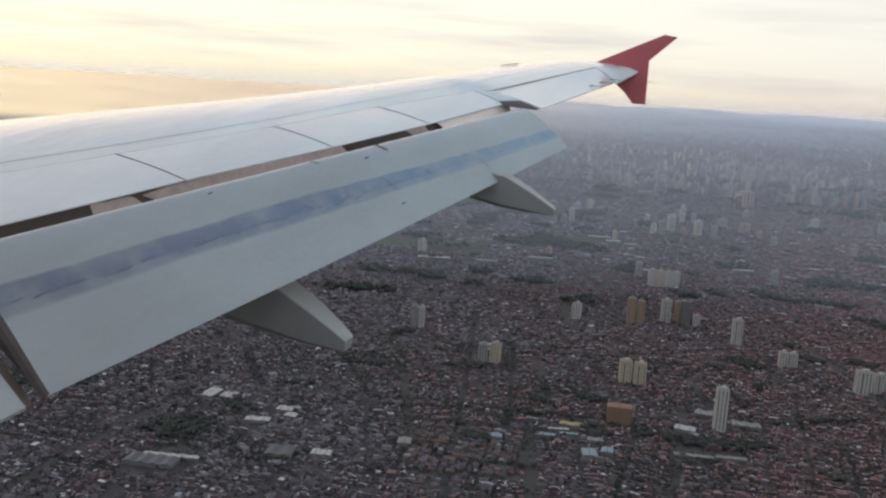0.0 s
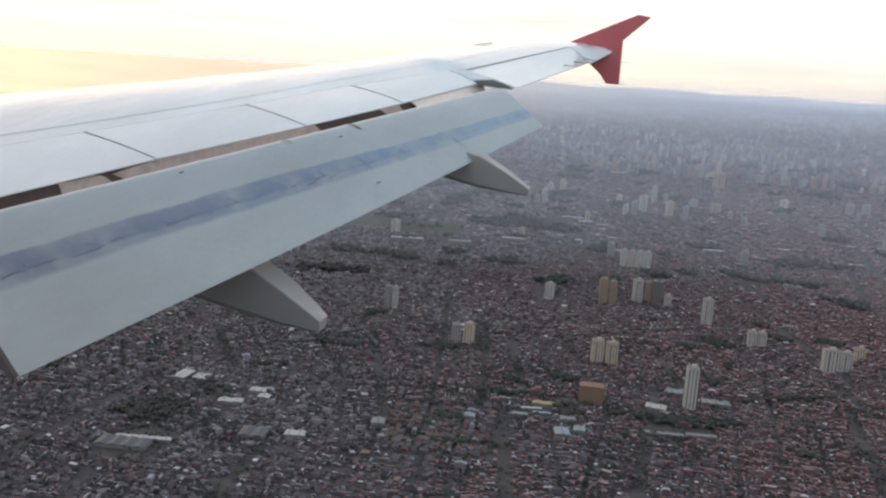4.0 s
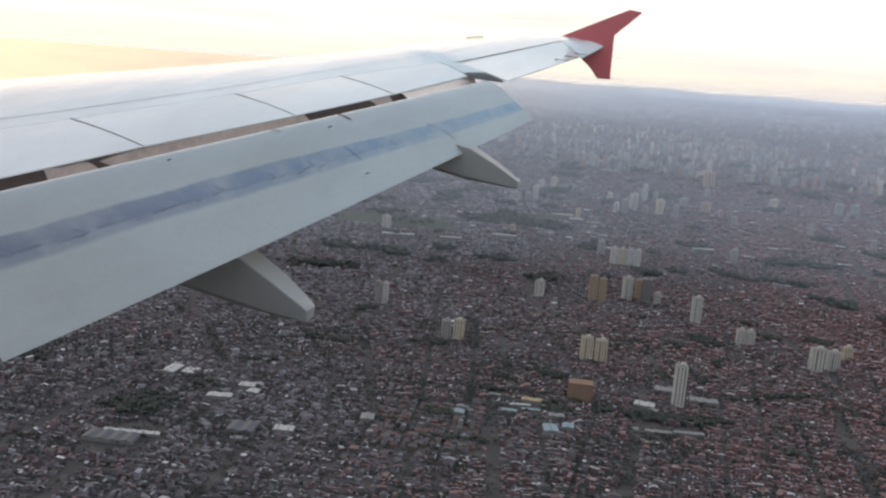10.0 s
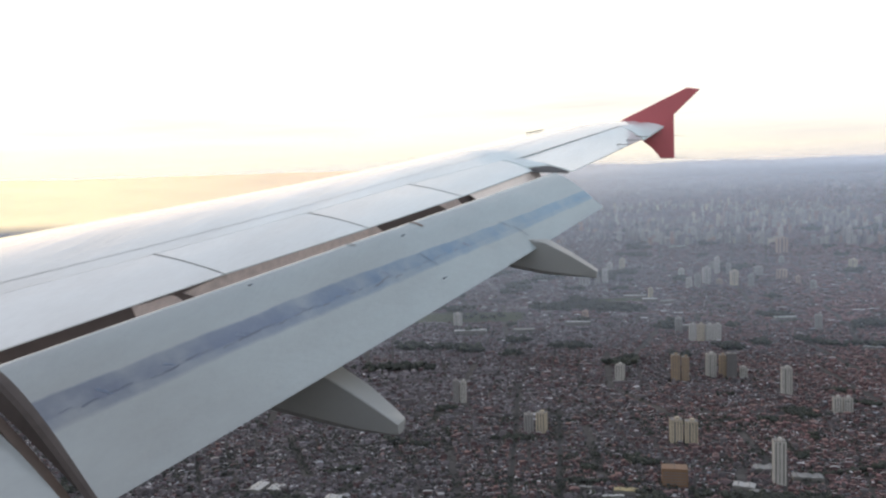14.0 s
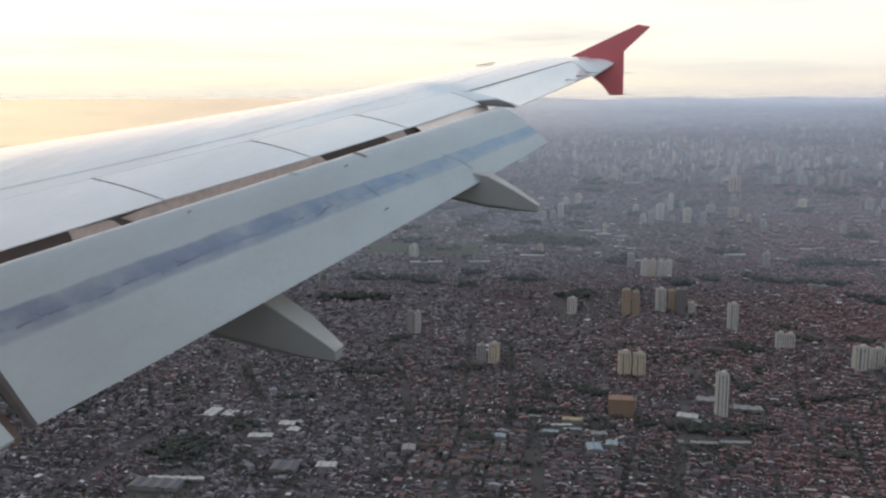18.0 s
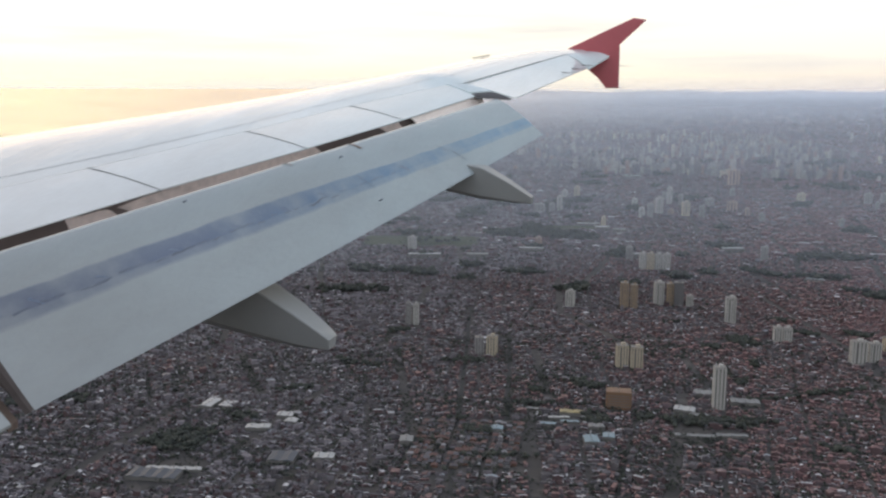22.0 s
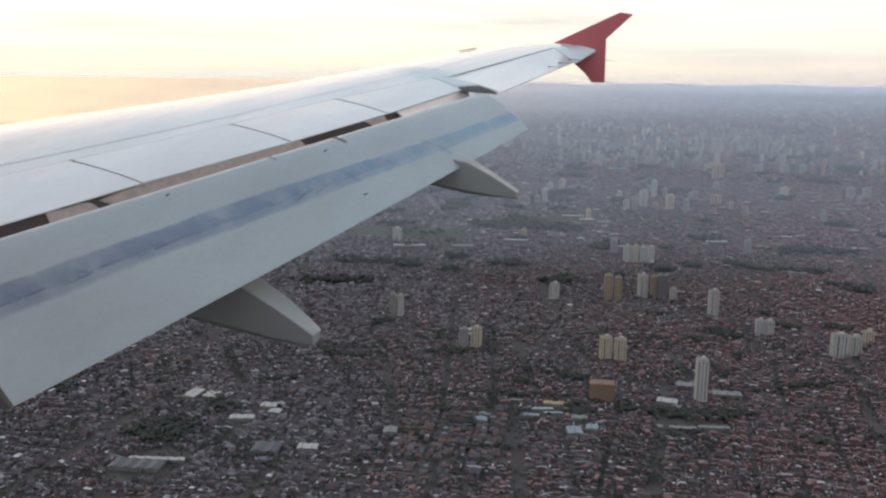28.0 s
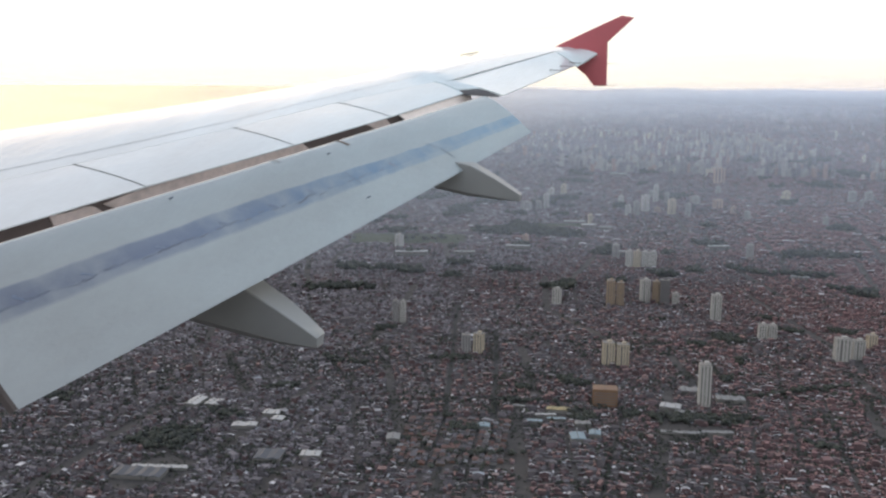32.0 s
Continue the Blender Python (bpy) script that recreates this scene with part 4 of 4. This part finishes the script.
px, py, ps = [], [], []
for x0, y0, w, d, turn in PARKS:
    far = math.hypot(x0, y0) > 2000
    n = int(w * d / (150 if far else 42))
    a, r = rng.uniform(0, 2 * math.pi, n), np.sqrt(rng.random(n)) * (1 + 0.16 * rng.normal(0, 1, n))
    r = r * park_edge(x0, y0, a)
    u, v = np.cos(a) * r * w / 2, np.sin(a) * r * d / 2
    px.append(x0 + u * math.cos(turn) - v * math.sin(turn))
    py.append(y0 + u * math.sin(turn) + v * math.cos(turn))
    ps.append(rng.uniform(9, 16, n) if far else rng.uniform(4, 9, n))
tagged(new("park_trees", canopy_mesh("park_trees", np.concatenate(px), np.concatenate(py), np.concatenate(ps), 3)), "dark green woods of the city parks", "trees", kind="stuff")
n = 22000
a, r = rng.uniform(AZ0, AZ1, n), np.sqrt(rng.uniform(650 ** 2, 3900 ** 2, n))
groves = np.array([noise.noise((x / 170, y / 170, 2.0)) for x, y in zip(-np.sin(a) * r, np.cos(a) * r)])
keep = rng.random(n) < np.clip(0.35 + 1.4 * groves, 0.05, 1)
tagged(new("street_trees", canopy_mesh("street_trees", -np.sin(a[keep]) * r[keep], np.cos(a[keep]) * r[keep], rng.uniform(3.4, 7.0, keep.sum()), 2)), "dark green trees between the houses", "trees", kind="stuff")

n = 44000
a, r = rng.uniform(AZ0, AZ1, n), np.sqrt(rng.uniform(700 ** 2, 1650 ** 2, n))
groves = np.array([noise.noise((x / 90, y / 90, 7.0)) for x, y in zip(-np.sin(a) * r, np.cos(a) * r)])
keep = rng.random(n) < np.clip(0.32 + 2.1 * groves, 0.05, 1)
tagged(new("garden_trees", canopy_mesh("garden_trees", -np.sin(a[keep]) * r[keep], np.cos(a[keep]) * r[keep], rng.uniform(2.4, 5.4, keep.sum()), 2, OCT, OCT_FACES)), "small dark trees in the yards between roofs", "trees", kind="stuff")

# ---- apartment towers ----
TOWER_PAINT = [principled("tower_cream", (0.44, 0.385, 0.30), 0.75, 0, 0.08, 0.8, 0.15, 0.08), principled("tower_white", (0.42, 0.415, 0.40), 0.75, 0, 0.08, 0.8, 0.15, 0.08), principled("tower_grey", (0.26, 0.255, 0.26), 0.8, 0, 0.08, 0.8, 0.15, 0.08), principled("tower_pink", (0.34, 0.24, 0.21), 0.8, 0, 0.08, 0.8, 0.15, 0.08), principled("tower_brown", (0.30, 0.225, 0.155), 0.8, 0, 0.08, 0.8, 0.15, 0.08), principled("tower_slate", (0.13, 0.128, 0.135), 0.8, 0, 0.08, 0.8, 0.15, 0.08)]
TINT = ["cream", "white", "grey", "pinkish", "ochre brown", "dark slate grey"]
GLASS = principled("tower_windows", (0.16, 0.16, 0.165), 0.25, 0, 0.15, 0.5, 0.2, 0.2)
TANK = principled("roof_concrete", (0.24, 0.23, 0.22), 0.9, 0, 0.1, 1.0, 0.2, 0.2)


def tower(x, y, w, d, h, kind, turn=0.0, bays=3, floors=False):
    """An apartment tower: body, piers, columns of windows, roof and water tank."""
    top = new("apartment_tower")
    top.matrix_world = pose(x, y, land(math.hypot(x, y)), 0, 0, math.degrees(turn))
    tagged(top, f"tall {TINT[kind]} apartment tower with window columns above low roofs", "tower", "towers of the city")
    paint = TOWER_PAINT[kind]
    part("wall", box("wall", w - 1.4, d - 1.4, h + 4, paint, (0, 0, -4)), top)
    part("roof", box("roof", w - 0.4, d - 0.4, 0.8, TANK, (0, 0, h)), top)
    part("water_tank", box("water_tank", w * 0.35, d * 0.45, 3.2, paint, (w * 0.08, 0, h + 0.8)), top, "water tank and lift house")
    for side in range(4):
        span, reach = (w, d) if side % 2 == 0 else (d, w)
        m = Matrix.Rotation(side * math.pi / 2, 4, "Z")
        pier, strip = box("pier", span / bays * 0.42, 0.7, h + 4, paint, (0, 0, -4)), box("window_column", span / bays * 0.5, 0.25, h - 4, GLASS, (0, 0, 2))
        for b in range(bays + 1):
            at = max(-0.5 + 0.21 / bays, min(0.5 - 0.21 / bays, -0.5 + b / bays))
            part("pier", pier, top).matrix_local = m @ Matrix.Translation((at * span, -reach / 2 + 0.36, 0))
        for b in range(bays):
            part("window_column", strip, top).matrix_local = m @ Matrix.Translation((-span / 2 + (b + 0.5) * span / bays, -reach / 2 + 0.6, 0))
    if floors:
        slab_mesh = box("balcony", w / bays * 0.62, 1.0, 1.1, paint)
        for k in range(1, int(h / 3) - 1):
            for b in range(bays % 2, bays, 2):
                part("balcony", slab_mesh, top).matrix_local = Matrix.Translation((-w / 2 + (b + 0.5) * w / bays, -d / 2 + 0.3, 3 * k))
    return top


for x, y, w, d, h, kind in TOWERS:
    tower(x, y, w, d, h, kind, rng.normal(0.15, 0.1), 4 if w > 18 else 3, True)
for x, y, w, h, kind in MIDDLE:
    tower(x, y, w, min(w, 18) * 0.8, h, kind, rng.normal(0.1, 0.2), 3)

HALL_ROOF = {"brown": (0.185, 0.108, 0.064), "grey": (0.19, 0.195, 0.20), "white": (0.38, 0.385, 0.39), "dark": (0.06, 0.07, 0.09), "blue": (0.20, 0.27, 0.31), "yellow": (0.30, 0.25, 0.13)}
HALL_WALL = principled("hall_wall", (0.15, 0.147, 0.143), 0.85, 0, 0.1, 0.8, 0.25, 0.1)
HALL_MAT = {k: principled(k + "_hall_roof", v, 0.6, 0, 0.08, 0.6, 0.2, 0.06) for k, v in HALL_ROOF.items()}


def hall(x, y, w, d, h, kind, turn):
    """A factory or store hall: walls, a shallow ridged roof and roof lights."""
    top = new("factory_hall")
    top.matrix_world = pose(x, y, land(math.hypot(x, y)), 0, 0, math.degrees(turn))
    tagged(top, f"wide hall with a {kind} roof among low houses", "hall", "halls of the city")
    part("wall", box("wall", w, d, h + 2, HALL_WALL if kind != "brown" else HALL_MAT["brown"], (0, 0, -2)), top)
    if kind == "brown":
        band = box("window_band", w * 0.9, 0.12, 1.3, GLASS)
        for k in range(1, int(h / 4)):
            for side in (-1, 1):
                part("window_band", band, top, "dark row of windows").matrix_local = Matrix.Translation((0, side * (d / 2 + 0.04), 4 * k))
    bays, ridge = (1, 0.35) if kind == "brown" else (max(1, round(w / 14)), 1.5 if d > 9 else 0.9)
    for b in range(bays):
        x0, x1 = -w / 2 + b * w / bays, -w / 2 + (b + 1) * w / bays
        xm = (x0 + x1) / 2
        rows = [[(x0, yy, h + 0.02), (xm, yy, h + ridge), (x1, yy, h + 0.02)] for yy in (-d / 2 - 0.3, d / 2 + 0.3)]
        part("roof", loft("roof", rows, HALL_MAT[kind], closed=True, caps=True, smooth=False), top)
        for k in range(max(1, int(d / 8))):
            yy = -d / 2 + (k + 0.5) * d / max(1, int(d / 8))
            part("roof_light", box("roof_light", 1.6, 3.2, 0.5, GLASS, (xm, yy, h + ridge - 0.2)), top, "dark glazed roof light")


for x, y, w, d, h, kind in HALLS:
    hall(x, y, w, d, h if kind == "brown" else h * 0.62, kind, rng.normal(0.15, 0.12))

# ---- the far skyline ----
def far_towers(name, x, y, w, h, label):
    n = len(x)
    z = land_array(x, y)
    turn = rng.normal(0.1, 0.3, n)
    body = np.array([(a, b, c) for c in (0, 1) for a, b in ((-.5, -.5), (.5, -.5), (.5, .5), (-.5, .5))])
    cap = body * (0.45, 0.45, 1) + (0.1, 0, 0)
    c, s = np.cos(turn)[:, None], np.sin(turn)[:, None]
    blocks = []
    for shape, z0, z1 in ((body, -np.full(n, 6.0), h), (cap, h, h * 1.06 + 2)):
        lx, ly = shape[None, :, 0] * w[:, None], shape[None, :, 1] * w[:, None] * 0.75
        lz = z0[:, None] + shape[None, :, 2] * (z1 - z0)[:, None]
        blocks.append(np.stack([x[:, None] + lx * c - ly * s, y[:, None] + lx * s + ly * c, z[:, None] + lz], -1))
    verts = np.concatenate(blocks, 1).reshape(-1, 3)
    one = np.array([[4, 5, 6, 7], [0, 1, 5, 4], [1, 2, 6, 5], [2, 3, 7, 6], [3, 0, 4, 7]])
    faces = (np.concatenate([one, one + 8])[None] + (np.arange(n) * 16)[:, None, None]).reshape(-1, 4)
    return tagged(new(name, mesh_of(name, verts.tolist(), faces.tolist(), FAR_TOWERS)), label, "towers", kind="stuff")


n = 22000
a, r = rng.uniform(AZ0, radians(34), n), rng.uniform(3540, 4380, n)
x, y = -np.sin(a) * r, np.cos(a) * r
thick = np.array([noise.noise((p * 8, q / 190, 5.0)) + 0.55 * noise.noise((p * 34, q / 80, 9.0)) for p, q in zip(a, r)])
keep = (rng.random(n) < np.clip(0.10 + 1.25 * thick, 0.006, 0.8)) & free_ground(x, y)
x, y, r = x[keep], y[keep], r[keep]
shrink = np.interp(r, [3500, 3800, 4100, 4300, 4400], [0.80, 0.66, 0.46, 0.30, 0.2])
far_towers("distant_towers", x, y, rng.uniform(11, 25, len(x)) * shrink, rng.gamma(5.0, 8.4, len(x)).clip(15, 85) * shrink, "crowded pale towers of the distant city centre")
n = 2600
a, r = rng.uniform(AZ0, radians(34), n), rng.uniform(4380, 4725, n)
far_towers("distant_blocks", -np.sin(a) * r, np.cos(a) * r, rng.uniform(5, 17, n), rng.gamma(2.0, 1.6, n).clip(1.5, 11), "low pale blocks of the furthest suburbs")
dice = random.Random(23)
for _ in range(26):
    a, r = dice.uniform(radians(-18), radians(34)), dice.uniform(2350, 3420)
    w = dice.uniform(12, 20)
    tower(-r * math.sin(a), r * math.cos(a), w, w * dice.uniform(0.6, 0.9), dice.uniform(18, 40), dice.choice((2, 2, 1, 3, 0)), dice.uniform(-0.3, 0.5), 3)


# ---- evening haze over the city, added as upright sheets ----
def haze_material(name, low, high, most, tint):
    """A sheet that stands in for haze: mostly clear, it scatters the light that falls on it; thinner near the ground
    line and above the horizon.
    """
    mat = bpy.data.materials.new(name)
    mat.use_nodes = True
    add, link = nodes_of(mat.node_tree)
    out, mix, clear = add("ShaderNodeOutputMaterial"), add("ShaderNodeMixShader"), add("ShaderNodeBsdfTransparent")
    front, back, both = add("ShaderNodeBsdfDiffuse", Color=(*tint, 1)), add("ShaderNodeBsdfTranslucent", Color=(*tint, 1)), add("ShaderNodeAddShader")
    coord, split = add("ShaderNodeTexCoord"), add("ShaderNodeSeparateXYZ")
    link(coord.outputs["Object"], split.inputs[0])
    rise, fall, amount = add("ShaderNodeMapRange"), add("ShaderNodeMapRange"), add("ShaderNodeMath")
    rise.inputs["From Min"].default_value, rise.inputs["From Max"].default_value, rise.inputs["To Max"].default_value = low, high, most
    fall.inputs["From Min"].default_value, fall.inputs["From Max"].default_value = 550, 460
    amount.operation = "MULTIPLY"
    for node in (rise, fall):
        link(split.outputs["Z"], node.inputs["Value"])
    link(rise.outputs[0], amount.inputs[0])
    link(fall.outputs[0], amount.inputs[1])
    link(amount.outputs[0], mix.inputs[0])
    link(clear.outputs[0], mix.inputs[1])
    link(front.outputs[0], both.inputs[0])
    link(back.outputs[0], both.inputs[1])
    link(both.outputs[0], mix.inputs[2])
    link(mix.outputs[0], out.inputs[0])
    return mat


def ring_mesh(name, r, low, tops, mat, az0=radians(-40), az1=radians(75), steps=460):
    verts, faces = [], []
    for k in range(steps + 1):
        a = az0 + (az1 - az0) * k / steps
        verts += [(-r * math.sin(a), r * math.cos(a), low), (-r * math.sin(a), r * math.cos(a), tops(a))]
        if k:
            faces.append((2 * k - 2, 2 * k, 2 * k + 1, 2 * k - 1))
    return mesh_of(name, verts, faces, mat, True)


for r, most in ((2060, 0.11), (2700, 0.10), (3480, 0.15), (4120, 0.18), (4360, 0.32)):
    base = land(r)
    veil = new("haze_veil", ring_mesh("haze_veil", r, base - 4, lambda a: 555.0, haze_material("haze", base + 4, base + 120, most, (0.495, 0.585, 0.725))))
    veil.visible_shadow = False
    tagged(veil, "clear bluish sheet standing in for evening haze over the city", "haze", kind="structure")


def distance_material(bottom, sunward):
    """The far hills and smog under the sky; haze light towards the sun is painted as emission."""
    mat = bpy.data.materials.new("far_distance")
    mat.use_nodes = True
    add, link = nodes_of(mat.node_tree)
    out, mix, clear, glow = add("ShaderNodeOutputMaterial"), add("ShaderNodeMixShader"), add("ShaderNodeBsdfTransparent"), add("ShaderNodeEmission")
    coord, split, turn = add("ShaderNodeTexCoord"), add("ShaderNodeSeparateXYZ"), add("ShaderNodeMath")
    link(coord.outputs["Object"], split.inputs[0])
    turn.operation = "ARCTAN2"
    flip = add("ShaderNodeMath")
    flip.operation = "MULTIPLY"
    flip.inputs[1].default_value = -1.0
    link(split.outputs["X"], flip.inputs[0])
    link(flip.outputs[0], turn.inputs[0])
    link(split.outputs["Y"], turn.inputs[1])
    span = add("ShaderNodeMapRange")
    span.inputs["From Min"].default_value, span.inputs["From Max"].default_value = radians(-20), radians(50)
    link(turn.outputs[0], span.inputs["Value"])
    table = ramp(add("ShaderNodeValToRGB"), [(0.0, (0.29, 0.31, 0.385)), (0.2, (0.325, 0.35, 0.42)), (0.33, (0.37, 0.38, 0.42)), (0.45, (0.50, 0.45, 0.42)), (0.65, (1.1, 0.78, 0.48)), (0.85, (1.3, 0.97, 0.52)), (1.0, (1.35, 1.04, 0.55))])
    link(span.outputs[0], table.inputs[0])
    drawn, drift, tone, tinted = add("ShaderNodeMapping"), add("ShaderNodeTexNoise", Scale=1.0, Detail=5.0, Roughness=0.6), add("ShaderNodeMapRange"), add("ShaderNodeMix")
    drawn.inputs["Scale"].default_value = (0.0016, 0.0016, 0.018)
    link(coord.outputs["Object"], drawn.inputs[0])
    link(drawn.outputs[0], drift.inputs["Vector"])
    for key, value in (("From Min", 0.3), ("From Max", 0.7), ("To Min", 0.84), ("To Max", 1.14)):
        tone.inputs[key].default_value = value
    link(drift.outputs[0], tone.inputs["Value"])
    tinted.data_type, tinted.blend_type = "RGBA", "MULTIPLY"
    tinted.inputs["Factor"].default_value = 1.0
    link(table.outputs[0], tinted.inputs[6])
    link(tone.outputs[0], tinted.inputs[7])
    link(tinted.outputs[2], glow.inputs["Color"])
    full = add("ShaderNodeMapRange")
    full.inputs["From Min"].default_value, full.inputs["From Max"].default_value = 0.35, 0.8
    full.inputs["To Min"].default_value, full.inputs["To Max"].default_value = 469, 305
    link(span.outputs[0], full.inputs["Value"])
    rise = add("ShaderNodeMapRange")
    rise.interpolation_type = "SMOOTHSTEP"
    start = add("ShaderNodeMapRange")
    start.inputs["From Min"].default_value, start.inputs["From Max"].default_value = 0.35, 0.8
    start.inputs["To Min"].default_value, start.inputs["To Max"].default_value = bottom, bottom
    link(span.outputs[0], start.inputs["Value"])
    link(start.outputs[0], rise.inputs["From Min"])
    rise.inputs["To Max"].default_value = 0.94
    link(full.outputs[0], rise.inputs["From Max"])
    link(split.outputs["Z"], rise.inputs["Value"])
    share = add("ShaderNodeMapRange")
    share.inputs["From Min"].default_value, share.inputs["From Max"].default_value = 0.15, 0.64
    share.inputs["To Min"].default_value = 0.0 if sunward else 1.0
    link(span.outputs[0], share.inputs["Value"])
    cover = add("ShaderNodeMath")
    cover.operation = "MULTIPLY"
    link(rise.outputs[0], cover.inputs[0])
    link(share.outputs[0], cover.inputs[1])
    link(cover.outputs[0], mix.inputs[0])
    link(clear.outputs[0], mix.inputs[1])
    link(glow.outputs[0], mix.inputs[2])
    link(mix.outputs[0], out.inputs[0])
    return mat


def hills(a):
    return 480 + 7 * noise.noise((14 * a, 0.2, 0.0)) + 5 * noise.noise((48 * a, 1.2, 0.0)) + 3 * noise.noise((160 * a, 2.2, 0.0)) + 1.6 * noise.noise((420 * a, 3.2, 0.0))


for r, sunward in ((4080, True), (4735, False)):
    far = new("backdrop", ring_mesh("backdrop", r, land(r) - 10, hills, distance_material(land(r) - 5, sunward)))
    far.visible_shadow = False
    tagged(far, "backdrop of far hills with sunlit haze painted as glow", "backdrop", kind="structure")


# ---- the nearest houses, each on its own ----
HOUSE_WALL = [principled("plaster_" + k, c, 0.85, 0, 0.1, 1.5, 0.25, 0.3) for k, c in (("grey", (0.13, 0.13, 0.14)), ("ochre", (0.12, 0.095, 0.08)), ("white", (0.17, 0.17, 0.175)), ("brick", (0.15, 0.085, 0.065)))]
HOUSE_ROOF = [varied("single_house_roof", [(0.0, (0.124, 0.065, 0.06)), (0.16, (0.09, 0.055, 0.055)), (0.3, (0.147, 0.084, 0.079)), (0.42, (0.065, 0.051, 0.057)), (0.55, (0.089, 0.081, 0.095)), (0.66, (0.055, 0.053, 0.066)), (0.78, (0.118, 0.113, 0.134)), (0.88, (0.04, 0.037, 0.046)), (0.94, (0.26, 0.26, 0.28))], 0.8, per="object")] * 4


def house(w, d, h, rise, wall, roof):
    """A low house: walls and a pitched roof with eaves."""
    top = new("house", box("house", w, d, h + 1.5, wall, (0, 0, -1.5)))
    rows = [[(-w / 2 - 0.35, y, h - 0.15), (0, y, h + rise), (w / 2 + 0.35, y, h - 0.15), (w / 2 + 0.35, y, h - 0.3), (0, y, h + rise - 0.15), (-w / 2 - 0.35, y, h - 0.3)] for y in (-d / 2 - 0.3, d / 2 + 0.3)]
    part("roof", loft("roof", rows, roof, closed=True, caps=True, smooth=False), top)
    return top


dice = random.Random(31)
models = []
for k, (w, d, h, rise) in enumerate(((5.6, 7.6, 2.6, 1.2), (6.4, 7.0, 2.4, 0.9), (6.0, 8.0, 4.6, 0.4), (8.0, 7.2, 2.8, 1.4), (5.6, 6.4, 4.8, 1.0), (10.5, 7.8, 3.8, 0.7))):
    roof = (0, 1, 2, 0, 1, 3)[k]
    models.append(house(w, d, h, rise, HOUSE_WALL[k % 4], HOUSE_ROOF[roof]))
    tagged(models[-1], ("low %s house with a %s roof in a dense row" % (("grey", "ochre", "white", "brick", "grey", "ochre")[k], ("clay tile", "fibre cement", "concrete", "clay tile", "fibre cement", "pale metal")[k])), "house", "houses of the near blocks")
first = True
for j in range(16):
    for i in range(17):
        x, y = NEAR_X0 + 5 + i * 7.6 + (i // 6) * 5.0, NEAR_Y0 + 5 + j * 8.6 + (j // 4) * 5.0
        kind = dice.choice((0, 0, 1, 1, 2, 3, 4, 5) if i % 6 < 5 else (0, 1, 2, 4))
        m = pose(x + dice.uniform(-0.5, 0.5), y + dice.uniform(-0.5, 0.5), 0, 0, 0, math.degrees(NEAR_TURN) + dice.uniform(-2, 2) + dice.choice((0, 0, 90)))
        m.translation = Vector((NEAR_X0, NEAR_Y0, 0)) + Matrix.Rotation(NEAR_TURN, 3, "Z") @ (m.translation - Vector((NEAR_X0, NEAR_Y0, 0)))
        if dice.random() < 0.92:
            copy_thing(models[kind], m)
for k, model in enumerate(models):
    model.matrix_basis = Matrix.Translation(Vector((NEAR_X0, NEAR_Y0, 0)) + Matrix.Rotation(NEAR_TURN, 3, "Z") @ Vector((5 + k * 12, -6, 0))) @ Matrix.Rotation(NEAR_TURN, 4, "Z")
